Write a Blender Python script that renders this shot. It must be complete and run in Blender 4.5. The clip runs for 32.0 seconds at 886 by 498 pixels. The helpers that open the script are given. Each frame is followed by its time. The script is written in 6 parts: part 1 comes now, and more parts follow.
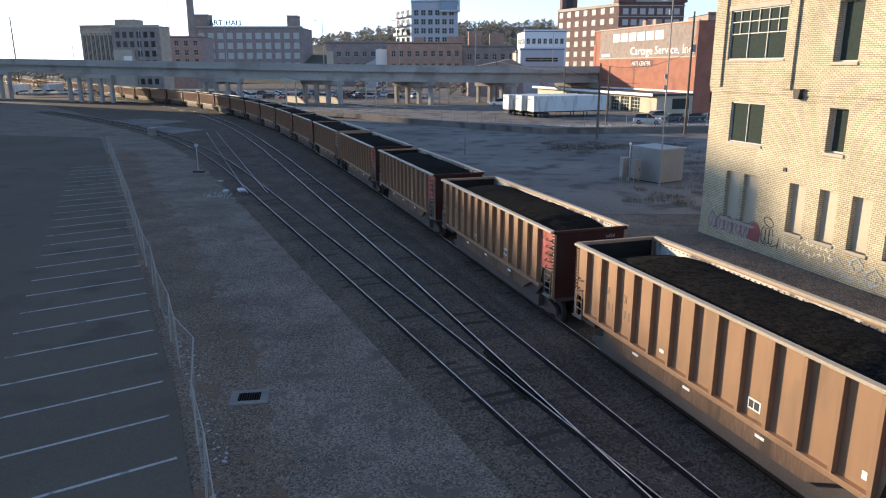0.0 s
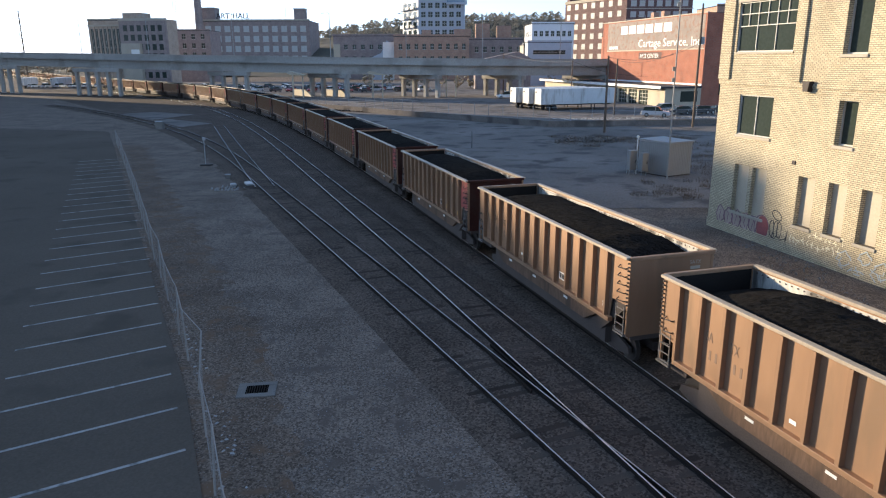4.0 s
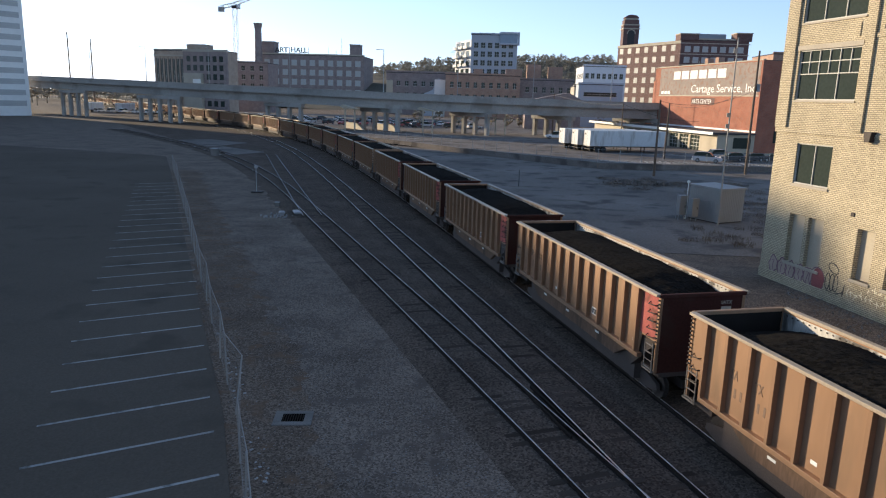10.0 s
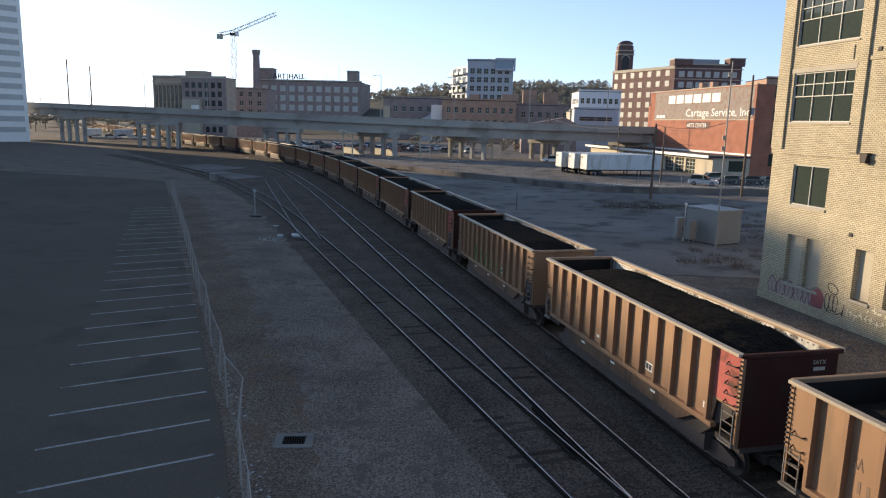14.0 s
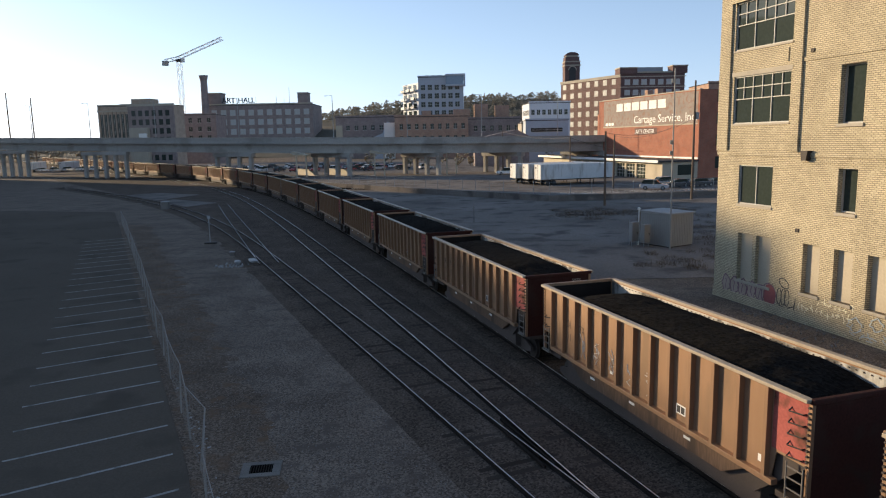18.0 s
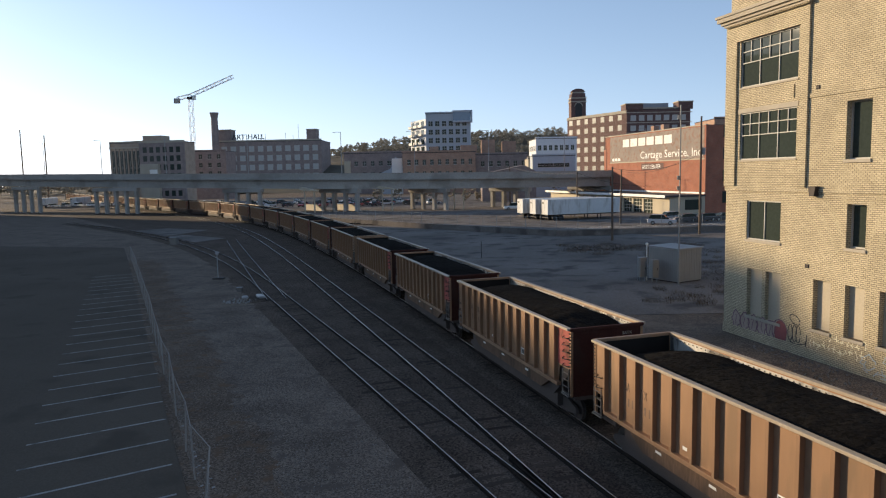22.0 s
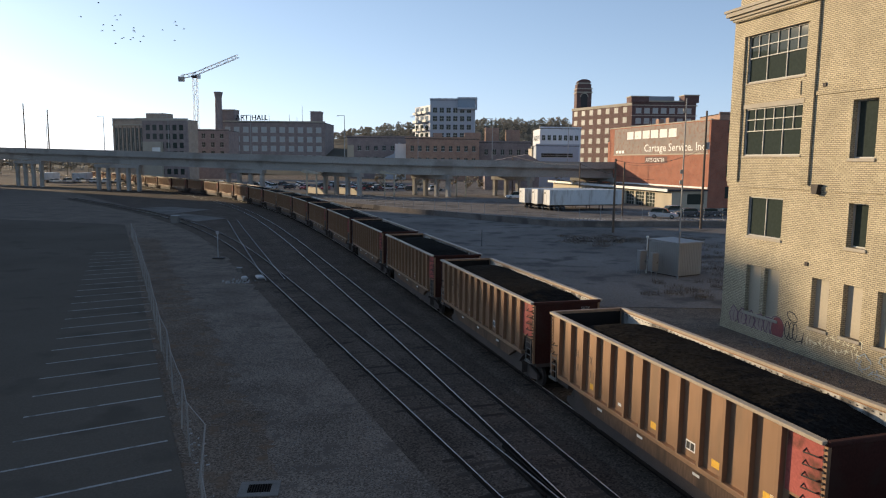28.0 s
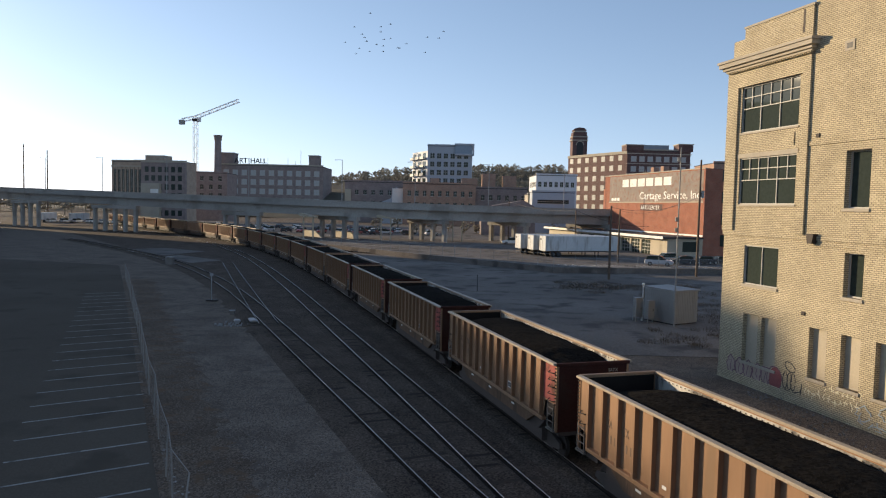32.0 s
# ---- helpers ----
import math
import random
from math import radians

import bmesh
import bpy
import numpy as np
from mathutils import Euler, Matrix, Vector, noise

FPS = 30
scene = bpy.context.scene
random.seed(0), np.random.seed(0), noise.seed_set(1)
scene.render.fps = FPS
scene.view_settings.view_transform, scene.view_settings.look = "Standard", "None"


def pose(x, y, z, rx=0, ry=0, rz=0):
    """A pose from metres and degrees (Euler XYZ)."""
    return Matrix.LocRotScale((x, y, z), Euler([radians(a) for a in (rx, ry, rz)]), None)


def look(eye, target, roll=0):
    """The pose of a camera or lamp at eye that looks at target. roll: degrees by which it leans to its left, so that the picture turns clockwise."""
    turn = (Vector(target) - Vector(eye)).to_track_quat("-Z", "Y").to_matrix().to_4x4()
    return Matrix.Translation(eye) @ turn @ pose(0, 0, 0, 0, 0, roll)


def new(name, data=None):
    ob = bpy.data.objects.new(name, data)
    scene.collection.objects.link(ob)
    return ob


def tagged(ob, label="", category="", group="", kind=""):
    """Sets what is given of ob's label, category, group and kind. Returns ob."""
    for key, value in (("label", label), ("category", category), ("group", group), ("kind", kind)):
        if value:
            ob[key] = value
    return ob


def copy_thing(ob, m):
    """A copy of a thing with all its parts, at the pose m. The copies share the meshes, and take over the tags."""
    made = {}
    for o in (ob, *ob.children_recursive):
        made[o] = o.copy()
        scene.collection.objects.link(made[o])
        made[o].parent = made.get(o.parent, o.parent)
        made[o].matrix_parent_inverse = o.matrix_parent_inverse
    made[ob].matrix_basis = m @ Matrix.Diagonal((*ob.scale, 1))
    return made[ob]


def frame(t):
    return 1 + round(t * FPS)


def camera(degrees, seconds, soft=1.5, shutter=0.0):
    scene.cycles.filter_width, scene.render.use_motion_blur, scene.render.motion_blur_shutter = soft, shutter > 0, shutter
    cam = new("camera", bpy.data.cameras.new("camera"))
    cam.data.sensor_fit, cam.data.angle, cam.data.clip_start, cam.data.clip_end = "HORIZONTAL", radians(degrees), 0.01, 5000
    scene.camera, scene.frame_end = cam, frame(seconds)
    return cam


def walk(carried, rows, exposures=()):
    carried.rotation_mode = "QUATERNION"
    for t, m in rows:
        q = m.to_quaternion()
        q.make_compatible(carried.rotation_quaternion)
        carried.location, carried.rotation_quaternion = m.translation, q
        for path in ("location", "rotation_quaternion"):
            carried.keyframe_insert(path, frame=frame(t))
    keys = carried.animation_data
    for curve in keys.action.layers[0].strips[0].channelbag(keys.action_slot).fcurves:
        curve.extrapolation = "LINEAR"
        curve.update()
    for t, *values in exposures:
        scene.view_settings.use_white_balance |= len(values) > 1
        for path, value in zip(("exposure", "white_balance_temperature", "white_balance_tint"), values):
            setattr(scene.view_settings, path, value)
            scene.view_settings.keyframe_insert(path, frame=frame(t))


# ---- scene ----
cam = camera(64.63, 32.0, soft=1.15)
# seconds, x, y, z, pitch, roll, yaw
PATH = [
    (0.0, 0.000, -0.000, 10.000, -14.50, 0.09, -0.43),
    (0.5, -0.004, -0.016, 10.005, -14.69, 0.39, -0.28),
    (1.0, 0.006, -0.017, 10.008, -15.08, 0.43, -0.72),
    (1.5, 0.004, 0.001, 10.004, -14.68, 0.47, -0.06),
    (2.0, -0.002, 0.005, 10.008, -14.45, 0.09, 0.07),
    (2.5, 0.000, 0.002, 10.004, -15.12, 0.16, -0.41),
    (3.0, -0.002, -0.003, 10.013, -15.17, 0.42, -0.17),
    (3.5, 0.011, -0.014, 10.007, -15.15, 0.24, 0.08),
    (5.5, -0.005, -0.001, 10.023, -14.70, 0.23, 0.20),
    (6.0, 0.002, 0.003, 10.003, -14.94, 0.32, 0.22),
    (6.5, -0.008, -0.008, 10.010, -14.62, -0.34, 0.13),
    (7.0, 0.000, 0.008, 10.000, -14.35, -0.59, -0.53),
    (7.5, -0.008, 0.038, 9.971, -11.47, -0.43, -0.42),
    (8.0, 0.016, 0.070, 9.959, -9.00, -2.43, -0.43),
    (8.5, -0.047, 0.105, 9.937, -7.68, -0.91, 0.32),
    (9.0, -0.027, 0.124, 9.907, -7.33, 1.46, 0.37),
    (9.5, -0.065, 0.161, 9.998, -9.40, 0.02, 0.33),
    (10.0, -0.064, 0.152, 9.960, -12.16, -1.65, 4.13),
    (10.5, -0.096, 0.103, 9.896, -14.07, -1.96, 5.66),
    (11.0, -0.140, 0.083, 9.881, -13.28, -2.07, 5.68),
    (11.5, -0.134, 0.055, 9.865, -12.56, -1.54, 5.12),
    (12.0, -0.123, 0.058, 9.873, -12.12, -1.54, 5.22),
    (12.5, -0.143, 0.054, 9.887, -12.41, -1.65, 5.02),
    (13.0, -0.162, 0.052, 9.904, -11.51, -2.03, 3.15),
    (13.5, -0.178, 0.081, 9.859, -10.22, -1.47, 3.87),
    (15.5, -0.203, 0.096, 9.835, -10.07, -0.79, 2.91),
    (16.0, -0.210, 0.094, 9.832, -9.41, -0.53, 1.85),
    (16.5, -0.187, 0.080, 9.856, -9.13, 0.11, 2.19),
    (17.0, -0.168, 0.073, 9.840, -9.47, 0.14, 1.68),
    (17.5, -0.156, 0.067, 9.840, -9.09, 0.74, 0.88),
    (18.0, -0.168, 0.083, 9.832, -8.85, 1.08, 0.10),
    (18.5, -0.158, 0.076, 9.837, -7.35, 1.24, 0.49),
    (19.0, -0.140, 0.122, 9.867, -7.10, 1.73, 0.70),
    (19.5, -0.147, 0.128, 9.868, -6.41, 1.28, 1.16),
    (20.0, -0.142, 0.128, 9.873, -6.45, 1.24, 0.90),
    (20.5, -0.146, 0.127, 9.878, -5.69, 1.18, 0.27),
    (21.0, -0.162, 0.131, 9.891, -5.58, 1.34, 0.83),
    (21.5, -0.158, 0.131, 9.880, -6.07, 1.17, 1.14),
    (22.0, -0.164, 0.135, 9.892, -6.00, 1.20, 0.70),
    (22.5, -0.152, 0.158, 9.908, -5.96, 0.49, 0.75),
    (23.0, -0.126, 0.184, 9.915, -6.81, -0.30, 0.49),
    (23.5, -0.139, 0.160, 9.888, -7.13, -1.62, 0.49),
    (24.0, -0.153, 0.145, 9.875, -7.43, -1.50, 1.03),
    (24.5, -0.160, 0.137, 9.862, -7.15, -1.73, 1.31),
    (25.0, -0.154, 0.124, 9.849, -7.37, -1.90, 1.22),
    (25.5, -0.155, 0.131, 9.866, -7.27, -1.53, 0.91),
    (27.5, -0.136, 0.123, 9.846, -6.97, -1.08, 0.71),
    (28.0, -0.152, 0.112, 9.867, -7.06, -0.58, 0.94),
    (28.5, -0.162, 0.119, 9.870, -5.99, -1.47, 1.10),
    (29.0, -0.171, 0.146, 9.888, -4.04, 0.43, 2.37),
    (29.5, -0.170, 0.168, 9.894, -4.85, -0.08, 1.84),
    (30.0, -0.165, 0.179, 9.900, -3.76, 0.26, 0.30),
    (30.5, -0.136, 0.216, 9.882, -5.36, 0.86, 0.74),
    (31.0, -0.113, 0.245, 9.891, -4.22, 0.34, -0.81),
    (31.5, -0.111, 0.314, 9.883, -2.66, -0.54, -1.00),
    (32.0, -0.096, 0.335, 9.864, -3.41, -1.30, 0.68),
]
EXPOSURES = [(0, 1.72, 6100, 10), (7, 1.72, 6100, 10), (9, 1.2, 6300, 10), (10, 1.3, 6200, 10), (10.6, 1.55, 6100, 10), (13, 1.4, 6300, 10), (19, 1.05, 6700, 10), (32, 0.95, 6700, 10)]
walk(cam, [(t, pose(x, y, z, 90 + pitch, roll, yaw)) for t, x, y, z, pitch, roll, yaw in PATH], EXPOSURES)

# ---- light ----
SUN_YAW, SUN_UP = 56.0, 10.8
world = bpy.data.worlds.new("sky")
scene.world = world
world.use_nodes = True
wn = world.node_tree.nodes
sky = wn.new("ShaderNodeTexSky")
sky.sky_type = "NISHITA"
sky.sun_disc = False
sky.sun_elevation = radians(SUN_UP)
sky.sun_rotation = radians(-SUN_YAW)
sky.air_density, sky.dust_density, sky.ozone_density = 1.0, 0.35, 2.0
# thin autumn haze pales the sky's colour and softens the glow round the sun
grey = wn.new("ShaderNodeRGBToBW")
pale = wn.new("ShaderNodeCombineColor")
hazy = wn.new("ShaderNodeMix")
hazy.data_type = "RGBA"
hazy.inputs["Factor"].default_value = 0.85
for k, (gain, power) in enumerate(((0.37, 0.88), (0.605, 0.77), (1.08, 0.65))):
    bend, scaled = wn.new("ShaderNodeMath"), wn.new("ShaderNodeMath")
    bend.operation, scaled.operation = "POWER", "MULTIPLY"
    bend.inputs[1].default_value, scaled.inputs[1].default_value = power, gain
    world.node_tree.links.new(grey.outputs[0], bend.inputs[0])
    world.node_tree.links.new(bend.outputs[0], scaled.inputs[0])
    world.node_tree.links.new(scaled.outputs[0], pale.inputs[k])
for a, b in ((sky.outputs[0], grey.inputs[0]), (sky.outputs[0], hazy.inputs[6]), (pale.outputs[0], hazy.inputs[7]), (hazy.outputs[2], wn["Background"].inputs[0])):
    world.node_tree.links.new(a, b)
wn["Background"].inputs[1].default_value = 0.174
sun = new("sun", bpy.data.lights.new("sun", "SUN"))
sun.data.energy, sun.data.angle, sun.data.color = 3.1, radians(0.55), (1.0, 0.79, 0.52)
a, e = radians(SUN_YAW), radians(SUN_UP)
sun.matrix_world = look((0, 0, 60), (math.sin(a) * math.cos(e), -math.cos(a) * math.cos(e), 60 - math.sin(e)))


# ---- materials ----
def mat(name, color, rough=0.8, metal=0.0, var=0.25, scale=1.0, bump=0.0, fine=12.0, stain=None, amount=0.0, spec=0.5, per_piece=0.0, cells=0.0, streak=False):
    """A surface with two scales of mottling, optional stains of another colour, and fine relief."""
    m = bpy.data.materials.new(name)
    m.use_nodes = True
    n, l = m.node_tree.nodes, m.node_tree.links
    bsdf = n["Principled BSDF"]
    bsdf.inputs["Roughness"].default_value = rough
    bsdf.inputs["Metallic"].default_value = metal
    bsdf.inputs["Specular IOR Level"].default_value = spec
    geo = n.new("ShaderNodeTexCoord")
    big = n.new("ShaderNodeTexNoise")
    big.inputs["Scale"].default_value, big.inputs["Detail"].default_value = scale * 0.35, 5
    small = n.new("ShaderNodeTexNoise")
    small.inputs["Scale"].default_value, small.inputs["Detail"].default_value = scale * fine, 3
    l.new(geo.outputs["Object"], big.inputs["Vector"])
    l.new(geo.outputs["Object"], small.inputs["Vector"])
    both = n.new("ShaderNodeMath")
    both.operation = "ADD"
    l.new(big.outputs[0], both.inputs[0])
    l.new(small.outputs[0], both.inputs[1])
    ramp = n.new("ShaderNodeMapRange")
    ramp.inputs["From Min"].default_value, ramp.inputs["From Max"].default_value = 0.6, 1.4
    ramp.inputs["To Min"].default_value, ramp.inputs["To Max"].default_value = 1 - var, 1 + var
    l.new(both.outputs[0], ramp.inputs[0])
    if streak:
        sm = n.new("ShaderNodeMapping")
        sm.inputs["Scale"].default_value = (1.0, 1.0, 0.22)
        l.new(geo.outputs["Object"], sm.inputs["Vector"])
        for t in (big, small):
            l.new(sm.outputs[0], t.inputs["Vector"])
    mul = n.new("ShaderNodeMix")
    mul.data_type, mul.blend_type = "RGBA", "MULTIPLY"
    mul.inputs["Factor"].default_value = 1.0
    mul.inputs[6].default_value = (*color, 1)
    l.new(ramp.outputs[0], mul.inputs[7])
    out = mul.outputs[2]
    if cells:
        vo = n.new("ShaderNodeTexVoronoi")
        vo.inputs["Scale"].default_value = cells
        l.new(geo.outputs["Object"], vo.inputs["Vector"])
        vb = n.new("ShaderNodeRGBToBW")
        l.new(vo.outputs["Color"], vb.inputs[0])
        vr = n.new("ShaderNodeMapRange")
        vr.inputs["From Min"].default_value, vr.inputs["From Max"].default_value = 0.2, 0.8
        vr.inputs["To Min"].default_value, vr.inputs["To Max"].default_value = 0.58, 1.42
        l.new(vb.outputs[0], vr.inputs[0])
        vm = n.new("ShaderNodeMix")
        vm.data_type, vm.blend_type = "RGBA", "MULTIPLY"
        vm.inputs["Factor"].default_value = 1.0
        l.new(out, vm.inputs[6])
        l.new(vr.outputs[0], vm.inputs[7])
        out = vm.outputs[2]
    if stain:
        sn = n.new("ShaderNodeTexNoise")
        sn.inputs["Scale"].default_value, sn.inputs["Detail"].default_value = scale * 1.3, 8
        l.new(sm.outputs[0] if streak else geo.outputs["Object"], sn.inputs["Vector"])
        sr = n.new("ShaderNodeMapRange")
        sr.inputs["From Min"].default_value, sr.inputs["From Max"].default_value = 0.62 - amount * 0.25, 0.74 - amount * 0.25
        l.new(sn.outputs[0], sr.inputs[0])
        mx = n.new("ShaderNodeMix")
        mx.data_type = "RGBA"
        mx.inputs[7].default_value = (*stain, 1)
        l.new(sr.outputs[0], mx.inputs["Factor"])
        l.new(out, mx.inputs[6])
        out = mx.outputs[2]
    if per_piece:
        info = n.new("ShaderNodeObjectInfo")
        pr = n.new("ShaderNodeMapRange")
        pr.inputs["To Min"].default_value, pr.inputs["To Max"].default_value = 1 - per_piece, 1 + per_piece
        l.new(info.outputs["Random"], pr.inputs[0])
        pm = n.new("ShaderNodeMix")
        pm.data_type, pm.blend_type = "RGBA", "MULTIPLY"
        pm.inputs["Factor"].default_value = 1.0
        l.new(out, pm.inputs[6])
        l.new(pr.outputs[0], pm.inputs[7])
        out = pm.outputs[2]
    l.new(out, bsdf.inputs["Base Color"])
    if bump:
        bp = n.new("ShaderNodeBump")
        bp.inputs["Strength"].default_value, bp.inputs["Distance"].default_value = bump, 0.05
        l.new(small.outputs[0], bp.inputs["Height"])
        l.new(bp.outputs[0], bsdf.inputs["Normal"])
    return m


GRAVEL = mat("gravel", (0.160, 0.127, 0.101), 1.0, var=0.45, scale=0.8, bump=0.1, fine=14, spec=0.03, cells=20, stain=(0.115, 0.093, 0.076), amount=0.3)
BALLAST = mat("ballast", (0.096, 0.074, 0.058), 1.0, var=0.45, scale=1.0, bump=0.12, fine=10, spec=0.03, cells=18)
ASPHALT = mat("asphalt", (0.05, 0.05, 0.052), 0.9, var=0.2, scale=0.5, bump=0.3, fine=40)
CONCRETE = mat("concrete", (0.34, 0.32, 0.29), 0.85, var=0.15, scale=0.4, fine=20, stain=(0.22, 0.20, 0.18), amount=0.4)
RAIL = mat("polished_rail_head", (0.70, 0.67, 0.63), 0.45, metal=1.0, var=0.1, scale=2)
DULLRAIL = mat("dull_rail_head", (0.48, 0.45, 0.42), 0.5, metal=0.9, var=0.15, scale=2)
RUSTRAIL = mat("rusty_rail", (0.022, 0.017, 0.014), 0.9, var=0.3, scale=3, spec=0.1)
TIMBER = mat("creosoted_timber", (0.074, 0.058, 0.046), 1.0, var=0.35, scale=2, bump=0.1, fine=20, per_piece=0.4, spec=0.05)
CAR_TAN = mat("weathered_aluminium", (0.295, 0.176, 0.104), 0.5, metal=0.35, var=0.2, scale=0.9, fine=2.2, stain=(0.235, 0.15, 0.092), amount=0.35, spec=0.3, streak=True)
CAR_RIM = mat("bright_worn_rim", (0.36, 0.29, 0.21), 0.5, metal=0.1, var=0.2, scale=1.0)
CAR_IN = mat("bare_aluminium_liner", (0.43, 0.41, 0.37), 0.5, metal=0.2, var=0.35, scale=1.4, stain=(0.10, 0.09, 0.08), amount=0.5, streak=True)
CAR_DARK = mat("grimy_underframe", (0.06, 0.045, 0.038), 0.85, var=0.3, scale=2)
CAR_RED = mat("faded_red_paint", (0.36, 0.095, 0.078), 0.7, var=0.3, scale=1.2, stain=(0.10, 0.045, 0.03), amount=0.45, spec=0.15)
# CAR_RED with the shade of the sunless car end mixed in, plus grime
CAR_END = mat("grimy_shaded_red_end_paint", (0.050, 0.017, 0.013), 0.75, var=0.35, scale=1.2, stain=(0.05, 0.024, 0.018), amount=0.5, spec=0.12)
# brown grime, with the shade under the side sill put into the colour
CAR_SKIRT = mat("grimy_shaded_brown_tub", (0.135, 0.085, 0.056), 0.75, var=0.35, scale=1.2, stain=(0.08, 0.055, 0.04), amount=0.4, spec=0.15, streak=True)
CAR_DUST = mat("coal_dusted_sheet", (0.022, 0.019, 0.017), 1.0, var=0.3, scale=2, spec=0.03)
LADDER = mat("worn_pale_steel", (0.15, 0.13, 0.11), 0.6, var=0.2, scale=2)
MARK = mat("faded_dark_marking", (0.16, 0.10, 0.065), 0.7, var=0.3, scale=4)
COAL = mat("coal", (0.0125, 0.0112, 0.010), 1.0, var=0.4, scale=2, bump=0.5, fine=12, spec=0.02, cells=13)
WHITE = mat("white_paint", (0.75, 0.74, 0.70), 0.6, var=0.08, scale=2)
BLACK = mat("black_paint", (0.03, 0.03, 0.03), 0.6, var=0.2, scale=2)
# near-black colour that stands for the shade inside the drain
PIT = mat("painted_pit_shade", (0.006, 0.005, 0.005), 1.0, var=0.2, scale=2, spec=0.0)
BRICK_DARK = mat("dark_brick", (0.15, 0.09, 0.075), 0.9, var=0.2, scale=0.3, fine=20)


# ---- mesh helpers ----
def box(bm, x0, x1, y0, y1, z0, z1, m=None):
    """An upright box in bm; m turns or moves it."""
    g = bmesh.ops.create_cube(bm, size=1.0)["verts"]
    bmesh.ops.scale(bm, vec=(x1 - x0, y1 - y0, z1 - z0), verts=g)
    bmesh.ops.translate(bm, vec=((x0 + x1) / 2, (y0 + y1) / 2, (z0 + z1) / 2), verts=g)
    if m is not None:
        bmesh.ops.transform(bm, matrix=m, verts=g)
    return g


def rod(bm, p, q, r, seg=8, r2=None):
    """A round bar from p to q."""
    p, q = Vector(p), Vector(q)
    d = q - p
    m = Matrix.Translation((p + q) / 2) @ d.to_track_quat("Z", "Y").to_matrix().to_4x4()
    return bmesh.ops.create_cone(bm, cap_ends=True, segments=seg, radius1=r, radius2=r if r2 is None else r2, depth=d.length, matrix=m)["verts"]


def prism(bm, outline, y0, y1):
    """A sheet of the given x, z outline, thick from y0 to y1."""
    a = [bm.verts.new((x, y0, z)) for x, z in outline]
    b = [bm.verts.new((x, y1, z)) for x, z in outline]
    bm.faces.new(a)
    bm.faces.new(b[::-1])
    for i in range(len(a)):
        j = (i + 1) % len(a)
        bm.faces.new((a[j], a[i], b[i], b[j]))


def mesh_of(name, bm, material, bevel=0.0):
    if bevel:
        bmesh.ops.bevel(bm, geom=bm.edges[:], offset=bevel, segments=1, affect="EDGES")
    bmesh.ops.recalc_face_normals(bm, faces=bm.faces[:])
    me = bpy.data.meshes.new(name)
    bm.to_mesh(me)
    bm.free()
    me.materials.append(material)
    return me


class Soup:
    """Many small boxes and bars gathered quickly into one mesh."""
    CUBE = [(-1, -1, -1), (1, -1, -1), (1, 1, -1), (-1, 1, -1), (-1, -1, 1), (1, -1, 1), (1, 1, 1), (-1, 1, 1)]

    def __init__(self):
        self.v, self.f = [], []

    def box(self, m, sx, sy, sz):
        k = len(self.v)
        a = np.array(m)
        c = np.array(self.CUBE) * (sx / 2, sy / 2, sz / 2)
        self.v += (c @ a[:3, :3].T + a[:3, 3]).tolist()
        self.f += [(k, k + 3, k + 2, k + 1), (k + 4, k + 5, k + 6, k + 7), (k, k + 1, k + 5, k + 4), (k + 1, k + 2, k + 6, k + 5), (k + 2, k + 3, k + 7, k + 6), (k + 3, k, k + 4, k + 7)]

    def rod(self, p, q, r, seg=3):
        p, q = np.array(p, float), np.array(q, float)
        d = q - p
        d /= np.linalg.norm(d)
        a = np.cross(d, (0.3, 0.5, 0.8))
        a /= np.linalg.norm(a)
        b = np.cross(d, a)
        k = len(self.v)
        ring = [r * (math.cos(2 * math.pi * i / seg) * a + math.sin(2 * math.pi * i / seg) * b) for i in range(seg)]
        self.v += [(p + o).tolist() for o in ring] + [(q + o).tolist() for o in ring]
        self.f += [(k + i, k + (i + 1) % seg, k + seg + (i + 1) % seg, k + seg + i) for i in range(seg)]

    def mesh(self, name, material):
        me = bpy.data.meshes.new(name)
        me.from_pydata(self.v, [], self.f)
        me.materials.append(material)
        return me


def part(name, bm, material, parent=None, label="", bevel=0.0):
    """One mesh object from bm (or from a mesh), under a thing or a part."""
    ob = new(name, bm if isinstance(bm, bpy.types.Mesh) else mesh_of(name, bm, material, bevel))
    ob.parent = parent
    return tagged(ob, label)


def thing(name, label, category, m=None, group="", kind=""):
    ob = new(name)
    if m is not None:
        ob.matrix_basis = m
    return tagged(ob, label, category, group, kind)


def boxed(name, material, parent, *dims, m=None, bevel=0.0, label=""):
    bm = bmesh.new()
    box(bm, *dims, m=m)
    return part(name, bm, material, parent, label, bevel)


# ---- the lines of the tracks ----
def line(start, yaws, step=1.0):
    """Points every metre along a line that begins at start; yaws: (distance, degrees left of ahead)."""
    d, h = zip(*yaws)
    n = int(d[-1] / step) + 1
    s = np.arange(n) * step
    y = np.radians(np.interp(s, d, h))
    x = start[0] - np.concatenate([[0], np.cumsum(np.sin(y[:-1]) * step)])
    yy = start[1] + np.concatenate([[0], np.cumsum(np.cos(y[:-1]) * step)])
    return np.stack([x, yy], 1), np.degrees(y)


BACK = 480.0   # metres of line behind the spot A = (1.81, 38.4)
TURN = [(0, 17.6), (BACK, 17.6), (BACK + 40, 19.3), (BACK + 80, 22), (BACK + 110, 26), (BACK + 150, 32), (BACK + 187, 38.2), (BACK + 205, 38.6), (BACK + 240, 36.5), (BACK + 800, 36.5)]
A = (1.81, 38.4)
